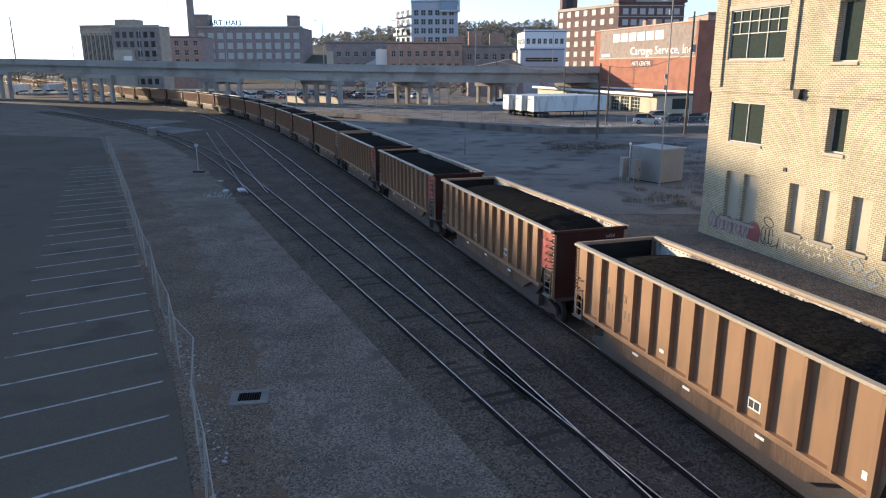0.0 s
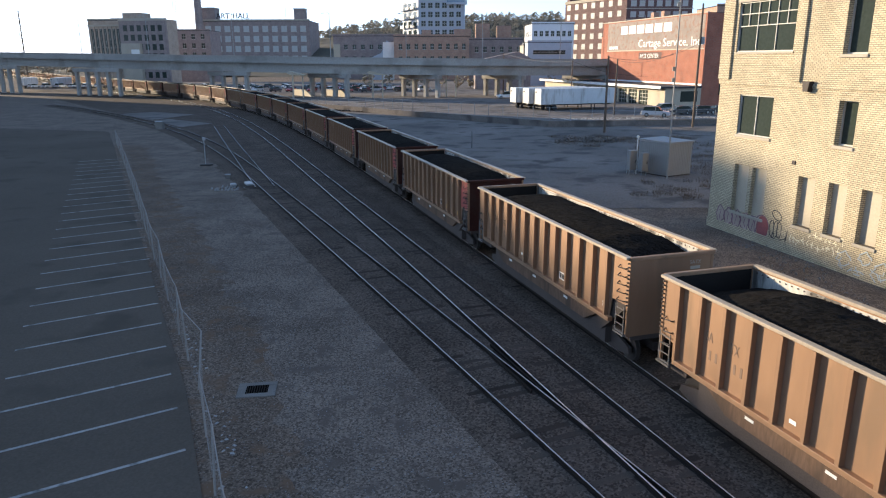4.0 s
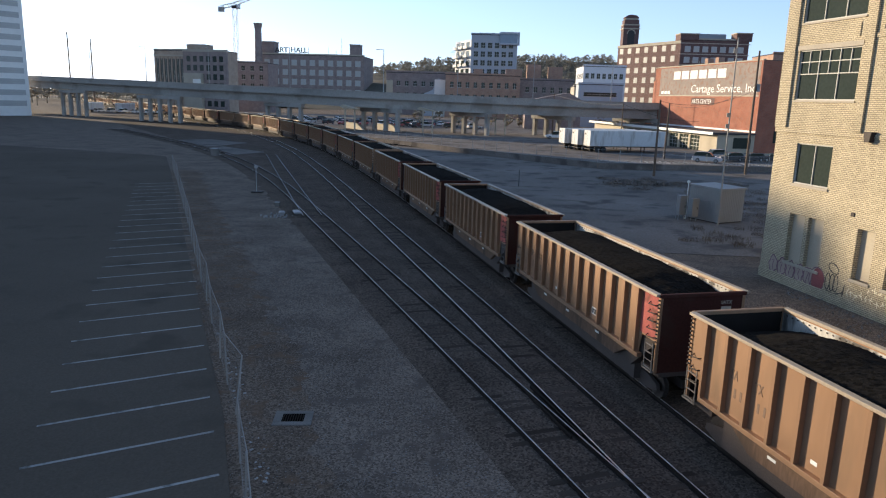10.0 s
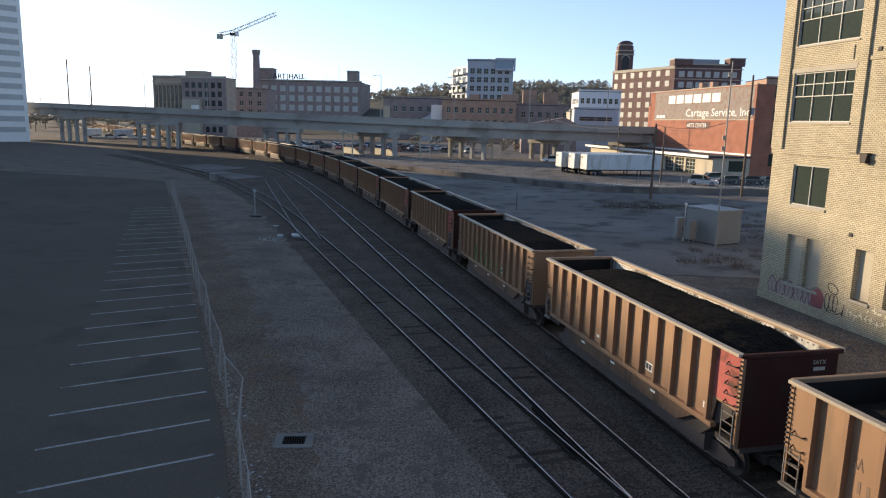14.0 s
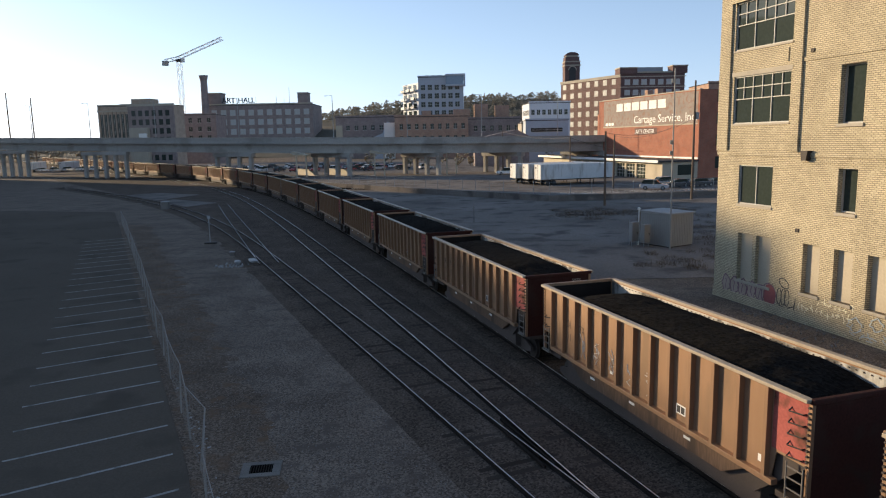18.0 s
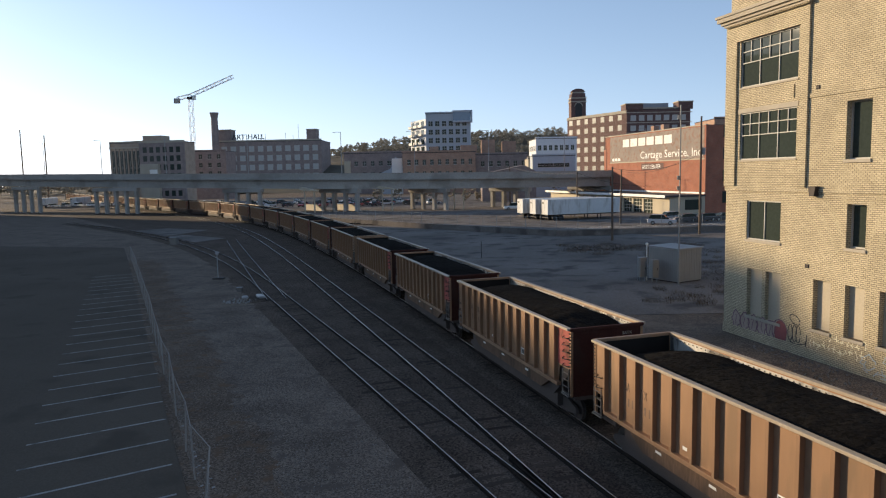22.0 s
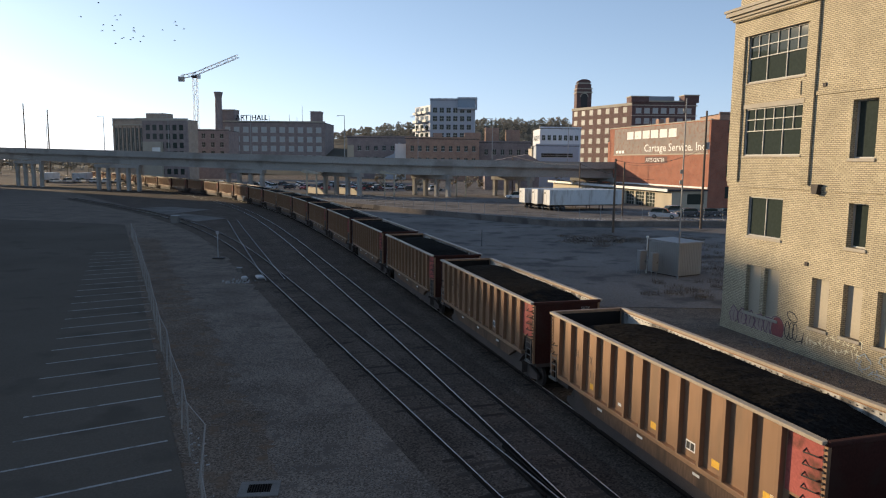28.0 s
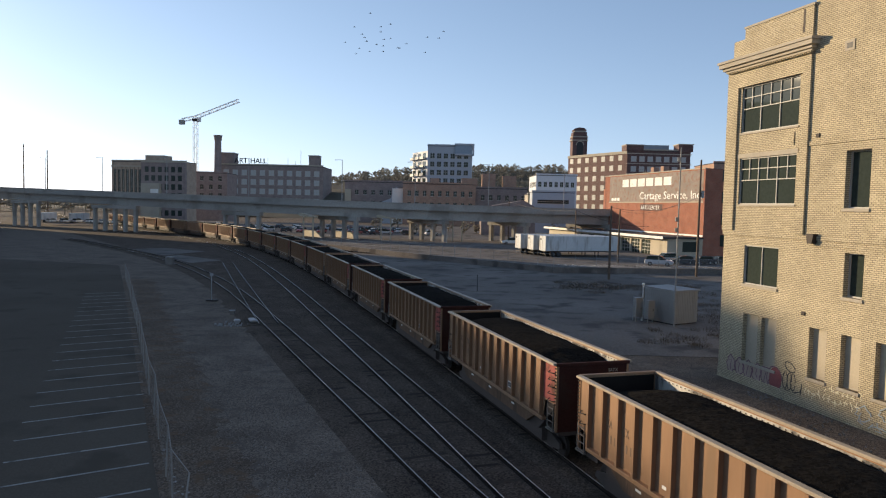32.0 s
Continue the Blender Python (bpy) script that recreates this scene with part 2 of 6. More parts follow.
train_line, train_yaw = line((A[0] + BACK * math.sin(radians(17.6)), A[1] - BACK * math.cos(radians(17.6))), TURN)


def beside(pts, yaws, off):
    """The line that runs off metres to the right of another."""
    y = np.radians(yaws)
    return pts + off * np.stack([np.cos(y), np.sin(y)], 1)


def on_train_line(d):
    """The place at d metres beyond A."""
    k = np.arange(len(train_line))
    return Vector((np.interp(d + BACK, k, train_line[:, 0]), np.interp(d + BACK, k, train_line[:, 1])))


RAIL_TOP = 0.22


def swept(name, pts, profile, material, parent, label="", off=0.0, z=0.0):
    """A bar of constant section (x to the right, z up) along a line."""
    pts = np.asarray(pts, float)
    t = np.gradient(pts, axis=0)
    t /= np.linalg.norm(t, axis=1)[:, None]
    right = np.stack([t[:, 1], -t[:, 0]], 1)
    n, k = len(pts), len(profile)
    v = [(*(p + r * (px + off)), pz + z) for p, r in zip(pts, right) for px, pz in profile]
    faces = [(i * k + j, i * k + (j + 1) % k, (i + 1) * k + (j + 1) % k, (i + 1) * k + j) for i in range(n - 1) for j in range(k)]
    faces += [tuple(range(k))[::-1], tuple((n - 1) * k + j for j in range(k))]
    me = bpy.data.meshes.new(name)
    me.from_pydata(v, [], faces)
    me.materials.append(material)
    return part(name, me, material, parent, label)


RAIL_SHAPE = [(-0.07, 0), (0.07, 0), (0.07, 0.02), (0.015, 0.03), (0.015, 0.11), (0.037, 0.12), (0.037, 0.155), (-0.037, 0.155), (-0.037, 0.12), (-0.015, 0.11), (-0.015, 0.03), (-0.07, 0.02)]

# ---- more surfaces ----
def brick_mat(name, c1, c2, mortar, bw=0.22, bh=0.075, var=0.15):
    """Courses of brick with uneven colour, soot and shallow joints."""
    m = bpy.data.materials.new(name)
    m.use_nodes = True
    n, l = m.node_tree.nodes, m.node_tree.links
    bsdf = n["Principled BSDF"]
    bsdf.inputs["Roughness"].default_value = 0.9
    co = n.new("ShaderNodeTexCoord")
    sep = n.new("ShaderNodeSeparateXYZ")
    l.new(co.outputs["Object"], sep.inputs[0])
    add = n.new("ShaderNodeMath")
    l.new(sep.outputs[0], add.inputs[0])
    l.new(sep.outputs[1], add.inputs[1])
    com = n.new("ShaderNodeCombineXYZ")
    l.new(add.outputs[0], com.inputs[0])
    l.new(sep.outputs[2], com.inputs[1])
    bt = n.new("ShaderNodeTexBrick")
    bt.inputs["Scale"].default_value = 1.0
    bt.inputs["Brick Width"].default_value, bt.inputs["Row Height"].default_value = bw, bh
    bt.inputs["Mortar Size"].default_value = 0.013
    bt.inputs["Color1"].default_value, bt.inputs["Color2"].default_value, bt.inputs["Mortar"].default_value = (*c1, 1), (*c2, 1), (*mortar, 1)
    l.new(com.outputs[0], bt.inputs["Vector"])
    nz = n.new("ShaderNodeTexNoise")
    nz.inputs["Scale"].default_value, nz.inputs["Detail"].default_value = 0.5, 7
    l.new(co.outputs["Object"], nz.inputs["Vector"])
    mr = n.new("ShaderNodeMapRange")
    mr.inputs["From Min"].default_value, mr.inputs["From Max"].default_value = 0.3, 0.7
    mr.inputs["To Min"].default_value, mr.inputs["To Max"].default_value = 1 - var, 1 + var
    l.new(nz.outputs[0], mr.inputs[0])
    mx = n.new("ShaderNodeMix")
    mx.data_type, mx.blend_type = "RGBA", "MULTIPLY"
    mx.inputs["Factor"].default_value = 1.0
    l.new(bt.outputs[0], mx.inputs[6])
    l.new(mr.outputs[0], mx.inputs[7])
    l.new(mx.outputs[2], bsdf.inputs["Base Color"])
    bp = n.new("ShaderNodeBump")
    bp.invert = True
    bp.inputs["Strength"].default_value, bp.inputs["Distance"].default_value = 0.5, 0.01
    l.new(bt.outputs["Fac"], bp.inputs["Height"])
    l.new(bp.outputs[0], bsdf.inputs["Normal"])
    return m


BUFF = brick_mat("buff_brickwork", (0.56, 0.475, 0.32), (0.45, 0.38, 0.25), (0.18, 0.145, 0.10), 0.25, 0.095, var=0.14)
REDWALL = brick_mat("red_brickwork", (0.36, 0.125, 0.072), (0.28, 0.092, 0.055), (0.30, 0.16, 0.11), 0.3, 0.1)
DARKWALL = brick_mat("dark_brickwork", (0.29, 0.225, 0.205), (0.23, 0.18, 0.165), (0.26, 0.225, 0.21), 0.5, 0.2)
BROWNWALL = brick_mat("brown_brickwork", (0.42, 0.26, 0.18), (0.34, 0.20, 0.145), (0.32, 0.25, 0.20), 0.5, 0.2)
GREYWALL = mat("grey_render", (0.30, 0.31, 0.33), 0.8, var=0.12, scale=0.2)
BEIGE = mat("beige_boards", (0.44, 0.38, 0.285), 0.8, var=0.12, scale=1.0)
STONE = mat("limestone_trim", (0.40, 0.35, 0.275), 0.85, var=0.15, scale=1.0)
GLASS = mat("dark_window_glass", (0.04, 0.05, 0.042), 0.03, var=0.2, scale=0.5, spec=0.2)
FRAME = mat("painted_steel_frame", (0.42, 0.40, 0.36), 0.6, var=0.1)
GALV = mat("galvanised_steel", (0.30, 0.30, 0.29), 0.6, metal=0.3, var=0.15, scale=2)
SHEDM = mat("shed_sheet_metal", (0.29, 0.285, 0.275), 0.5, metal=0.3, var=0.12, scale=1.5)
WOODPOLE = mat("weathered_pole", (0.12, 0.085, 0.06), 0.9, var=0.3, scale=2)
LEAF = mat("autumn_leaves", (0.25, 0.21, 0.15), 0.9, var=0.5, scale=0.3, fine=3)
FENCEDIRT = mat("brown_weedy_dirt", (0.140, 0.106, 0.080), 1.0, var=0.4, scale=0.9, bump=0.1, fine=10, spec=0.03, stain=(0.150, 0.098, 0.064), amount=0.3, cells=20)
WEED = mat("dry_weeds", (0.11, 0.08, 0.052), 0.95, var=0.5, scale=0.8, fine=6)
YELLOW = mat("yellow_stencil", (0.75, 0.42, 0.04), 0.6)
RUBBER = mat("tyre_rubber", (0.025, 0.025, 0.025), 0.85)
SILVER = mat("silver_car_paint", (0.50, 0.52, 0.55), 0.3, metal=0.4, var=0.04)
DARKCAR = mat("dark_car_paint", (0.05, 0.055, 0.06), 0.25, var=0.05, spec=0.6)
REDCAR = mat("red_car_paint", (0.30, 0.03, 0.03), 0.3, var=0.05)
PURPLE = mat("purple_spray", (0.20, 0.11, 0.13), 0.8, var=0.4, scale=3)
CRIMSON = mat("crimson_spray", (0.30, 0.09, 0.085), 0.8, var=0.4, scale=3)
PALESPRAY = mat("washed_pink_spray", (0.40, 0.31, 0.25), 0.85, var=0.3, scale=3)
CHALK = mat("chalky_yellow_spray", (0.82, 0.78, 0.58), 0.85, var=0.2, scale=3)
BLUESPRAY = mat("blue_spray", (0.36, 0.42, 0.45), 0.8, var=0.4, scale=3)
GREENSPRAY = mat("green_spray", (0.125, 0.165, 0.055), 0.8, var=0.4, scale=3)
YARD = mat("pale_packed_dirt", (0.185, 0.163, 0.145), 1.0, var=0.45, scale=0.22, bump=0.04, fine=30, stain=(0.105, 0.095, 0.086), amount=0.4, spec=0.03)
SIGNWHITE = mat("faded_sign_white", (0.25, 0.205, 0.175), 0.85, var=0.3, scale=0.8, stain=(0.24, 0.145, 0.11), amount=0.45)
LITTER = mat("pale_litter", (0.28, 0.27, 0.255), 0.9, var=0.4, scale=3)
IRON = mat("cast_iron", (0.05, 0.04, 0.035), 0.7, metal=0.4)
LOTGREY = mat("worn_asphalt_lot", (0.108, 0.089, 0.070), 1.0, var=0.22, scale=0.25, bump=0.03, fine=60, stain=(0.088, 0.073, 0.058), amount=0.25, spec=0.02)
DRAINCON = mat("stained_drain_concrete", (0.18, 0.165, 0.148), 1.0, var=0.3, scale=3, spec=0.05)
FENCEWIRE = mat("dull_rusted_galvanising", (0.27, 0.245, 0.22), 0.8, var=0.25, scale=2, spec=0.2)
LOTPAINT = mat("worn_stall_paint", (0.30, 0.29, 0.27), 0.8, var=0.3, scale=1.5, stain=(0.12, 0.12, 0.11), amount=0.3, spec=0.1)
PALESTONE = mat("pale_ballast_stone", (0.20, 0.185, 0.17), 0.9, var=0.4, scale=6, spec=0.1)


def text_mesh(name, words, height, depth, material):
    """Raised lettering that stands on its x axis, facing -y."""
    cu = bpy.data.curves.new(name, "FONT")
    cu.body, cu.size, cu.extrude, cu.resolution_u = words, height, depth, 2
    ob = bpy.data.objects.new(name, cu)
    scene.collection.objects.link(ob)
    me = bpy.data.meshes.new_from_object(ob.evaluated_get(bpy.context.evaluated_depsgraph_get()))
    bpy.data.objects.remove(ob)
    me.transform(pose(0, 0, 0, 90, 0, 0))
    me.materials.clear()
    me.materials.append(material)
    return me


def lettered(name, words, height, depth, material, parent, m, stretch=1.0, label=""):
    ob = part(name, text_mesh(name, words, height, depth, material), material, parent, label)
    ob.matrix_basis = m @ Matrix.Diagonal((stretch, 1, 1, 1))
    return ob


# ---- ground ----
bm = bmesh.new()
bmesh.ops.create_grid(bm, x_segments=8, y_segments=8, size=2500)
tagged(part("ground", bm, GRAVEL), "dusty grey gravel ground of the rail yard", "ground", kind="structure")


def ragged(pts, wobble, step, seed):
    """A line through pts with a wandering, uneven edge."""
    out = []
    for (x0, y0), (x1, y1) in zip(pts, pts[1:]):
        n = max(1, int(math.hypot(x1 - x0, y1 - y0) / step))
        for k in range(n):
            x, y = x0 + (x1 - x0) * k / n, y0 + (y1 - y0) * k / n
            out.append((x + wobble * (noise.noise((x * 0.8, y * 0.8, seed)) + 0.7 * noise.noise((x * 3.1, y * 3.1, seed))), y + 0.4 * wobble * noise.noise((x * 2.0, y * 2.0, seed + 5))))
    return out + [pts[-1]]


def slab(name, outline, z0, z1, material, label, category):
    bm = bmesh.new()
    top = [bm.verts.new((x, y, z1)) for x, y in outline]
    low = [bm.verts.new((x, y, z0)) for x, y in outline]
    bm.faces.new(top)
    for i in range(len(top)):
        j = (i + 1) % len(top)
        bm.faces.new((top[i], top[j], low[j], low[i]))
    return tagged(part(name, bm, material), label, category, kind="structure")


lot = slab("parking_lot", [(-2.3, 7.0), (-4.8, 12.2), (-8.2, 20.2), (-12.4, 28.7), (-41.2, 87.4), (-50, 105), (-110, 122), (-70, 7.0)], -0.2, 0.03, LOTGREY, "dark worn asphalt parking lot with white stall lines", "parking lot")
slab("ballast_field", ragged([(9.0, -10), (6.2, 6.0), (-6.9, 36.0), (-18.2, 60), (-38, 101), (-60, 135), (-120, 215)], 1.3, 0.7, 2) + ragged([(-105, 235), (-30, 150), (-12, 100), (4.2, 48), (14.5, 16), (31, -30), (24, -30)], 1.0, 1.0, 4), -0.2, 0.005, BALLAST, "dark coal-dusted ballast round the tracks", "ballast")
dirt = slab("dirt_yard", [(4.5, 48), (22, 48), (70, 60), (70, 118), (17, 109), (-6, 132), (-22, 150), (-24, 120)], -0.2, 0.035, YARD, "pale packed dirt yard between train and old warehouse", "yard")
raised = slab("raised_lot", [(16.2, 109.7), (75, 117), (120, 330), (-150, 330), (-100, 235), (-30, 160), (-6, 132)], -0.2, 0.9, YARD, "raised gravel truck lot behind a low retaining wall", "yard")


def track(label, pts, lift, near, ballast=2.2, head=RAIL):
    """A line of track: ballast, two rails, and a sleeper every 0.55 m; near: the metres of line with single sleepers."""
    root = thing("track", label, "track", kind="structure")
    swept("ballast_bed", pts[::2], [(-ballast, 0.005), (ballast, 0.005), (ballast - 0.6, 0.075 + lift), (-ballast + 0.6, 0.075 + lift)], BALLAST, root)
    for off in (-0.755, 0.755):
        rail = swept("rail", pts, RAIL_SHAPE, RUSTRAIL, root, off=off, z=RAIL_TOP - 0.155)
        swept("rail_head", pts, [(-0.02, 0), (0.02, 0), (0.016, 0.004), (-0.016, 0.004)], head, rail, "worn running surface", off=off, z=RAIL_TOP)
    bm = bmesh.new()
    box(bm, -1.3, 1.3, -0.115, 0.115, -0.08, 0.035)
    tie = mesh_of("sleeper", bm, TIMBER)
    rng = random.Random(len(label))
    far = Soup()
    s = 0.0
    k = np.arange(len(pts))
    t = np.gradient(np.asarray(pts), axis=0)
    while s < len(pts) - 1:
        x, y = np.interp(s, k, pts[:, 0]), np.interp(s, k, pts[:, 1])
        a = math.degrees(math.atan2(np.interp(s, k, t[:, 1]), np.interp(s, k, t[:, 0]))) - 90
        m = pose(x, y, 0.042 + lift + rng.uniform(-0.012, 0.006), rng.uniform(-0.6, 0.6), rng.uniform(-0.5, 0.5), a + rng.uniform(-1.2, 1.2))
        if near[0] <= s <= near[1]:
            ob = part("sleeper", tie, TIMBER, root)
            ob.matrix_basis = m
        elif near[0] - 40 < s < near[1] + 90:
            far.box(m, 2.6, 0.23, 0.06)
        s += 0.55
    if far.v:
        tagged(part("far_sleepers", far.mesh("far_sleepers", TIMBER), TIMBER, root), kind="stuff")
    return root


main_line, main_yaw = line((5.85 + 70 * math.sin(radians(19.4)), 14.25 - 70 * math.cos(radians(19.4))), [(0, 19.4), (85, 19.4), (95, 20.2), (135, 20.3), (175, 22.4), (205, 26.2), (245, 32), (280, 38), (300, 38.6), (335, 36.5), (700, 36.5)])
track("main railway track with worn steel rails on dark ballast", main_line, 0.0, (55, 155))
track("railway track under the coal train", train_line, 0.005, (BACK - 35, BACK + 50))
lead_line, lead_yaw = line((9.8, 2.0), [(0, 23.4), (40, 24.2), (66, 24.0), (80, 26), (110, 32), (150, 40), (200, 44)])
track("side track that leaves the main one at a turnout", lead_line, 0.010, (0, 90), head=DULLRAIL)
spur_line, spur_yaw = line((-14.6, 56.2), [(0, 21), (60, 20.5)])
track("spur track beyond a second turnout", spur_line, 0.015, (0, 40), head=DULLRAIL)
right_line, right_yaw = line((14, 128), [(0, 60), (25, 62), (60, 55)])
track("disused track half sunk in the dirt yard", right_line, 0.020, (0, 10), head=DULLRAIL)

# turnout pieces
frog = thing("frog", "worn steel frog where two rails cross", "rail crossing")
bm = bmesh.new()
d = pose(2.14, 21.5, 0, 0, 0, 20.8)
box(bm, -0.05, 0.05, -1.3, 1.3, 0.12, RAIL_TOP + 0.001, m=d)
part("crossing_nose", bm, RUSTRAIL, frog)
for off in (-0.17, 0.17):
    bm = bmesh.new()
    box(bm, off - 0.03, off + 0.03, -1.9, 1.9, 0.12, RAIL_TOP - 0.005, m=d)
    part("wing_rail", bm, RUSTRAIL, frog)
switch = thing("switch_stand", "switch stand with a small round target on a thin post", "switch stand")
bm = bmesh.new()
rod(bm, (-23.8, 69.5, 0), (-23.8, 69.5, 2.6), 0.04)
part("post", bm, GALV, switch)
boxed("target", GALV, switch, -23.97, -23.63, 69.47, 69.53, 2.5, 2.8, bevel=0.02)
boxed("base_plate", IRON, switch, -24.3, -23.2, 69.2, 69.8, 0, 0.16, bevel=0.02)
machine = thing("switch_machine", "grey switch machine beside the turnout", "switch machine")
boxed("housing", SHEDM, machine, -0.7, 0.7, -0.28, 0.28, 0.1, 0.3, m=pose(-16.3, 57.6, 0, 0, 0, 114), bevel=0.06)
boxed("motor_cover", SHEDM, machine, -0.3, 0.3, -0.25, 0.25, 0.1, 0.34, m=pose(-17.4, 57.0, 0, 0, 0, 114), bevel=0.08)
boxed("base_timber", TIMBER, machine, -1.4, 1.2, -0.35, 0.35, 0.0, 0.1, m=pose(-16.6, 57.4, 0, 0, 0, 114))
for x, y, w, d, h in ((-19.2, 61.5, 0.4, 0.35, 0.35), (-43.5, 108, 1.1, 0.8, 1.2), (-8.3, 78.5, 0.3, 0.3, 0.9)):
    cab = thing("relay_box", "small grey relay box on the gravel", "relay box")
    boxed("case", DRAINCON, cab, x - w / 2, x + w / 2, y - d / 2, y + d / 2, 0.0, h, bevel=0.03)
    boxed("lid", GALV, cab, x - w / 2 - 0.03, x + w / 2 + 0.03, y - d / 2 - 0.03, y + d / 2 + 0.03, h, h + 0.04)
slab("concrete_pad", [(-52, 126), (-49, 139), (-60, 146), (-66, 138)], -0.1, 0.06, YARD, "pale dusty pad beside the side track", "pavement")
slab("concrete_pad", [(-41.5, 112), (-39, 118.5), (-50, 128), (-53, 120)], -0.1, 0.05, YARD, "pale dusty pad beside the side track", "pavement")

# storm drain
drain = thing("storm_drain", "square concrete storm drain with a dark iron grate", "drain", pose(-5.93, 20.15, 0, 0, 0, 8))
for x0, x1, y0, y1 in ((-0.6, 0.6, -0.5, -0.27), (-0.6, 0.6, 0.27, 0.5), (-0.6, -0.34, -0.27, 0.27), (0.34, 0.6, -0.27, 0.27)):
    boxed("curb", DRAINCON, drain, x0, x1, y0, y1, -0.05, 0.034, bevel=0.01)
# solid fill just below the bars, its colour giving the pit's darkness
boxed("pit", PIT, drain, -0.34, 0.34, -0.27, 0.27, -0.2, 0.031)
for i in range(9):
    x = -0.3 + i * 0.075
    boxed("grate_bar", RUSTRAIL, drain, x - 0.014, x + 0.014, -0.27, 0.27, 0.0315, 0.036)

# brown strip of weedy dirt along the fence
slab("fence_strip", [(-2.3, 7.0), (-4.8, 12.2), (-8.2, 20.2), (-12.4, 28.7), (-41.2, 87.4)] + ragged([(-37.6, 87.6), (-24.5, 60.5), (-9.0, 28.9), (-5.8, 21.6), (-3.4, 14.0), (-1.4, 7.0)], 1.1, 0.35, 8), -0.2, 0.004, FENCEDIRT, "brown weedy dirt along the fence", "dirt")
# stall lines
LINES = [(-6.92 - 1.075 * i, 16.6 + 2.34 * i) for i in range(-3, 26)]
for x, y in LINES:
    ob = boxed("stall_line", LOTPAINT, lot, -5.0, 0, -0.055, 0.055, 0.032, 0.036, m=pose(x, y, 0, 0, 0, 32.5))

# chain-link fence
FENCE = [(-2.6, 8.6), (-4.4, 12.2), (-5.5, 14.6), (-6.6, 17.3), (-7.8, 20.2), (-8.9, 22.4), (-10.1, 24.8), (-12.0, 28.7), (-13.6, 32.0), (-15.2, 35.2), (-16.8, 38.5), (-18.4, 41.8), (-20.0, 45.1), (-21.6, 48.4), (-23.2, 51.7), (-24.8, 55.0), (-26.4, 58.2), (-28.0, 61.5), (-29.6, 64.8), (-31.2, 68.0), (-32.8, 71.3), (-34.4, 74.6), (-36.0, 77.8), (-37.6, 81.0), (-39.2, 84.2), (-40.8, 87.4)]
rng = random.Random(4)
fence = thing("chain_link_fence", "rusty leaning chain-link fence along the parking lot", "fence")
tops = []
for i, (x, y) in enumerate(FENCE):
    lean = 0.28 if i == 4 else rng.uniform(-0.05, 0.09)
    top = (x + lean, y + rng.uniform(-0.05, 0.05), 2.0 if i == 4 else rng.uniform(1.78, 1.9))
    tops.append(top)
    bm = bmesh.new()
    rod(bm, (x, y, 0), top, 0.03)
    part("post", bm, FENCEWIRE, fence)
for i in range(len(FENCE) - 1):
    (x0, y0), (x1, y1), a, b = FENCE[i], FENCE[i + 1], Vector(tops[i]), Vector(tops[i + 1])
    bm = bmesh.new()
    mid = (a + b) / 2 - Vector((0, 0, rng.uniform(0.0, 0.06)))
    rod(bm, a, mid, 0.014, 5)
    rod(bm, mid, b, 0.014, 5)
    part("top_rail", bm, FENCEWIRE, fence)
    net = Soup()
    p, q = Vector((x0, y0, 0.05)), Vector((x1, y1, 0.05))
    n = max(3, int((q - p).length / (0.17 if i < 8 else 0.3)))
    h = 1.75 / ((q - p).length / n)

    def at_uv(u, v):
        return (p.lerp(q, u)).lerp(a.lerp(b, u), v)
    for j in range(-int(h), n):
        for s in (0, 1):
            u0, u1, v0, v1 = j / n, (j + h) / n, 0.0, 1.0
            if u0 < 0:
                v0, u0 = (0 - j) / h, 0.0
            if u1 > 1:
                v1, u1 = (n - j) / h, 1.0
            if s:
                u0, u1 = 1 - u0, 1 - u1
            if v1 - v0 > 0.02:
                net.rod(at_uv(u0, v0), at_uv(u1, v1), 0.0011 if i < 8 else 0.0016)
    part("wire_mesh", net.mesh("wire_mesh", FENCEWIRE), FENCEWIRE, fence)


# ---- the coal train ----
CAR_PITCH, CAR_LONG, CAR_TOP = 15.15, 13.35, 4.1


def coal_bed(seed):
    """A heaped, lumpy load of coal."""
    nx, ny, L, w = 96, 22, CAR_LONG / 2 - 0.06, 1.46
    v, f = [], []
    for i in range(nx + 1):
        for j in range(ny + 1):
            x, y = -L + 2 * L * i / nx, -w + 2 * w * j / ny
            e = min(1.0, (L - abs(x)) / 2.6)
            z = 3.33 + 0.56 * e ** 0.6 + 0.22 * (1 - (y / w) ** 2) * e
            z += 0.05 * noise.noise((x * 0.5 + seed * 7, y * 0.6, seed)) + 0.025 * noise.noise((x * 2.5, y * 2.5, seed)) + 0.02 * noise.noise((x * 9, y * 9, seed + 3))
            v.append((x, y, z))
    for i in range(nx):
        for j in range(ny):
            a = i * (ny + 1) + j
            f.append((a, a + ny + 1, a + ny + 2, a + 1))
    n = len(v)
    v += [(-L, -w, 2.9), (L, -w, 2.9), (L, w, 2.9), (-L, w, 2.9)]
    f.append((n, n + 3, n + 2, n + 1))
    me = bpy.data.meshes.new("coal_load")
    me.from_pydata(v, [], f)
    me.materials.append(COAL)
    return me


def hook(bm, x, y, z, w=0.42):
    """A bent grab iron on the side of a car."""
    for p, q in (((x, y, z), (x, y + 0.1, z)), ((x, y + 0.1, z), (x + w, y + 0.1, z - 0.05)), ((x + w, y + 0.1, z - 0.05), (x + w, y, z + 0.03))):
        rod(bm, p, q, 0.018, 5)


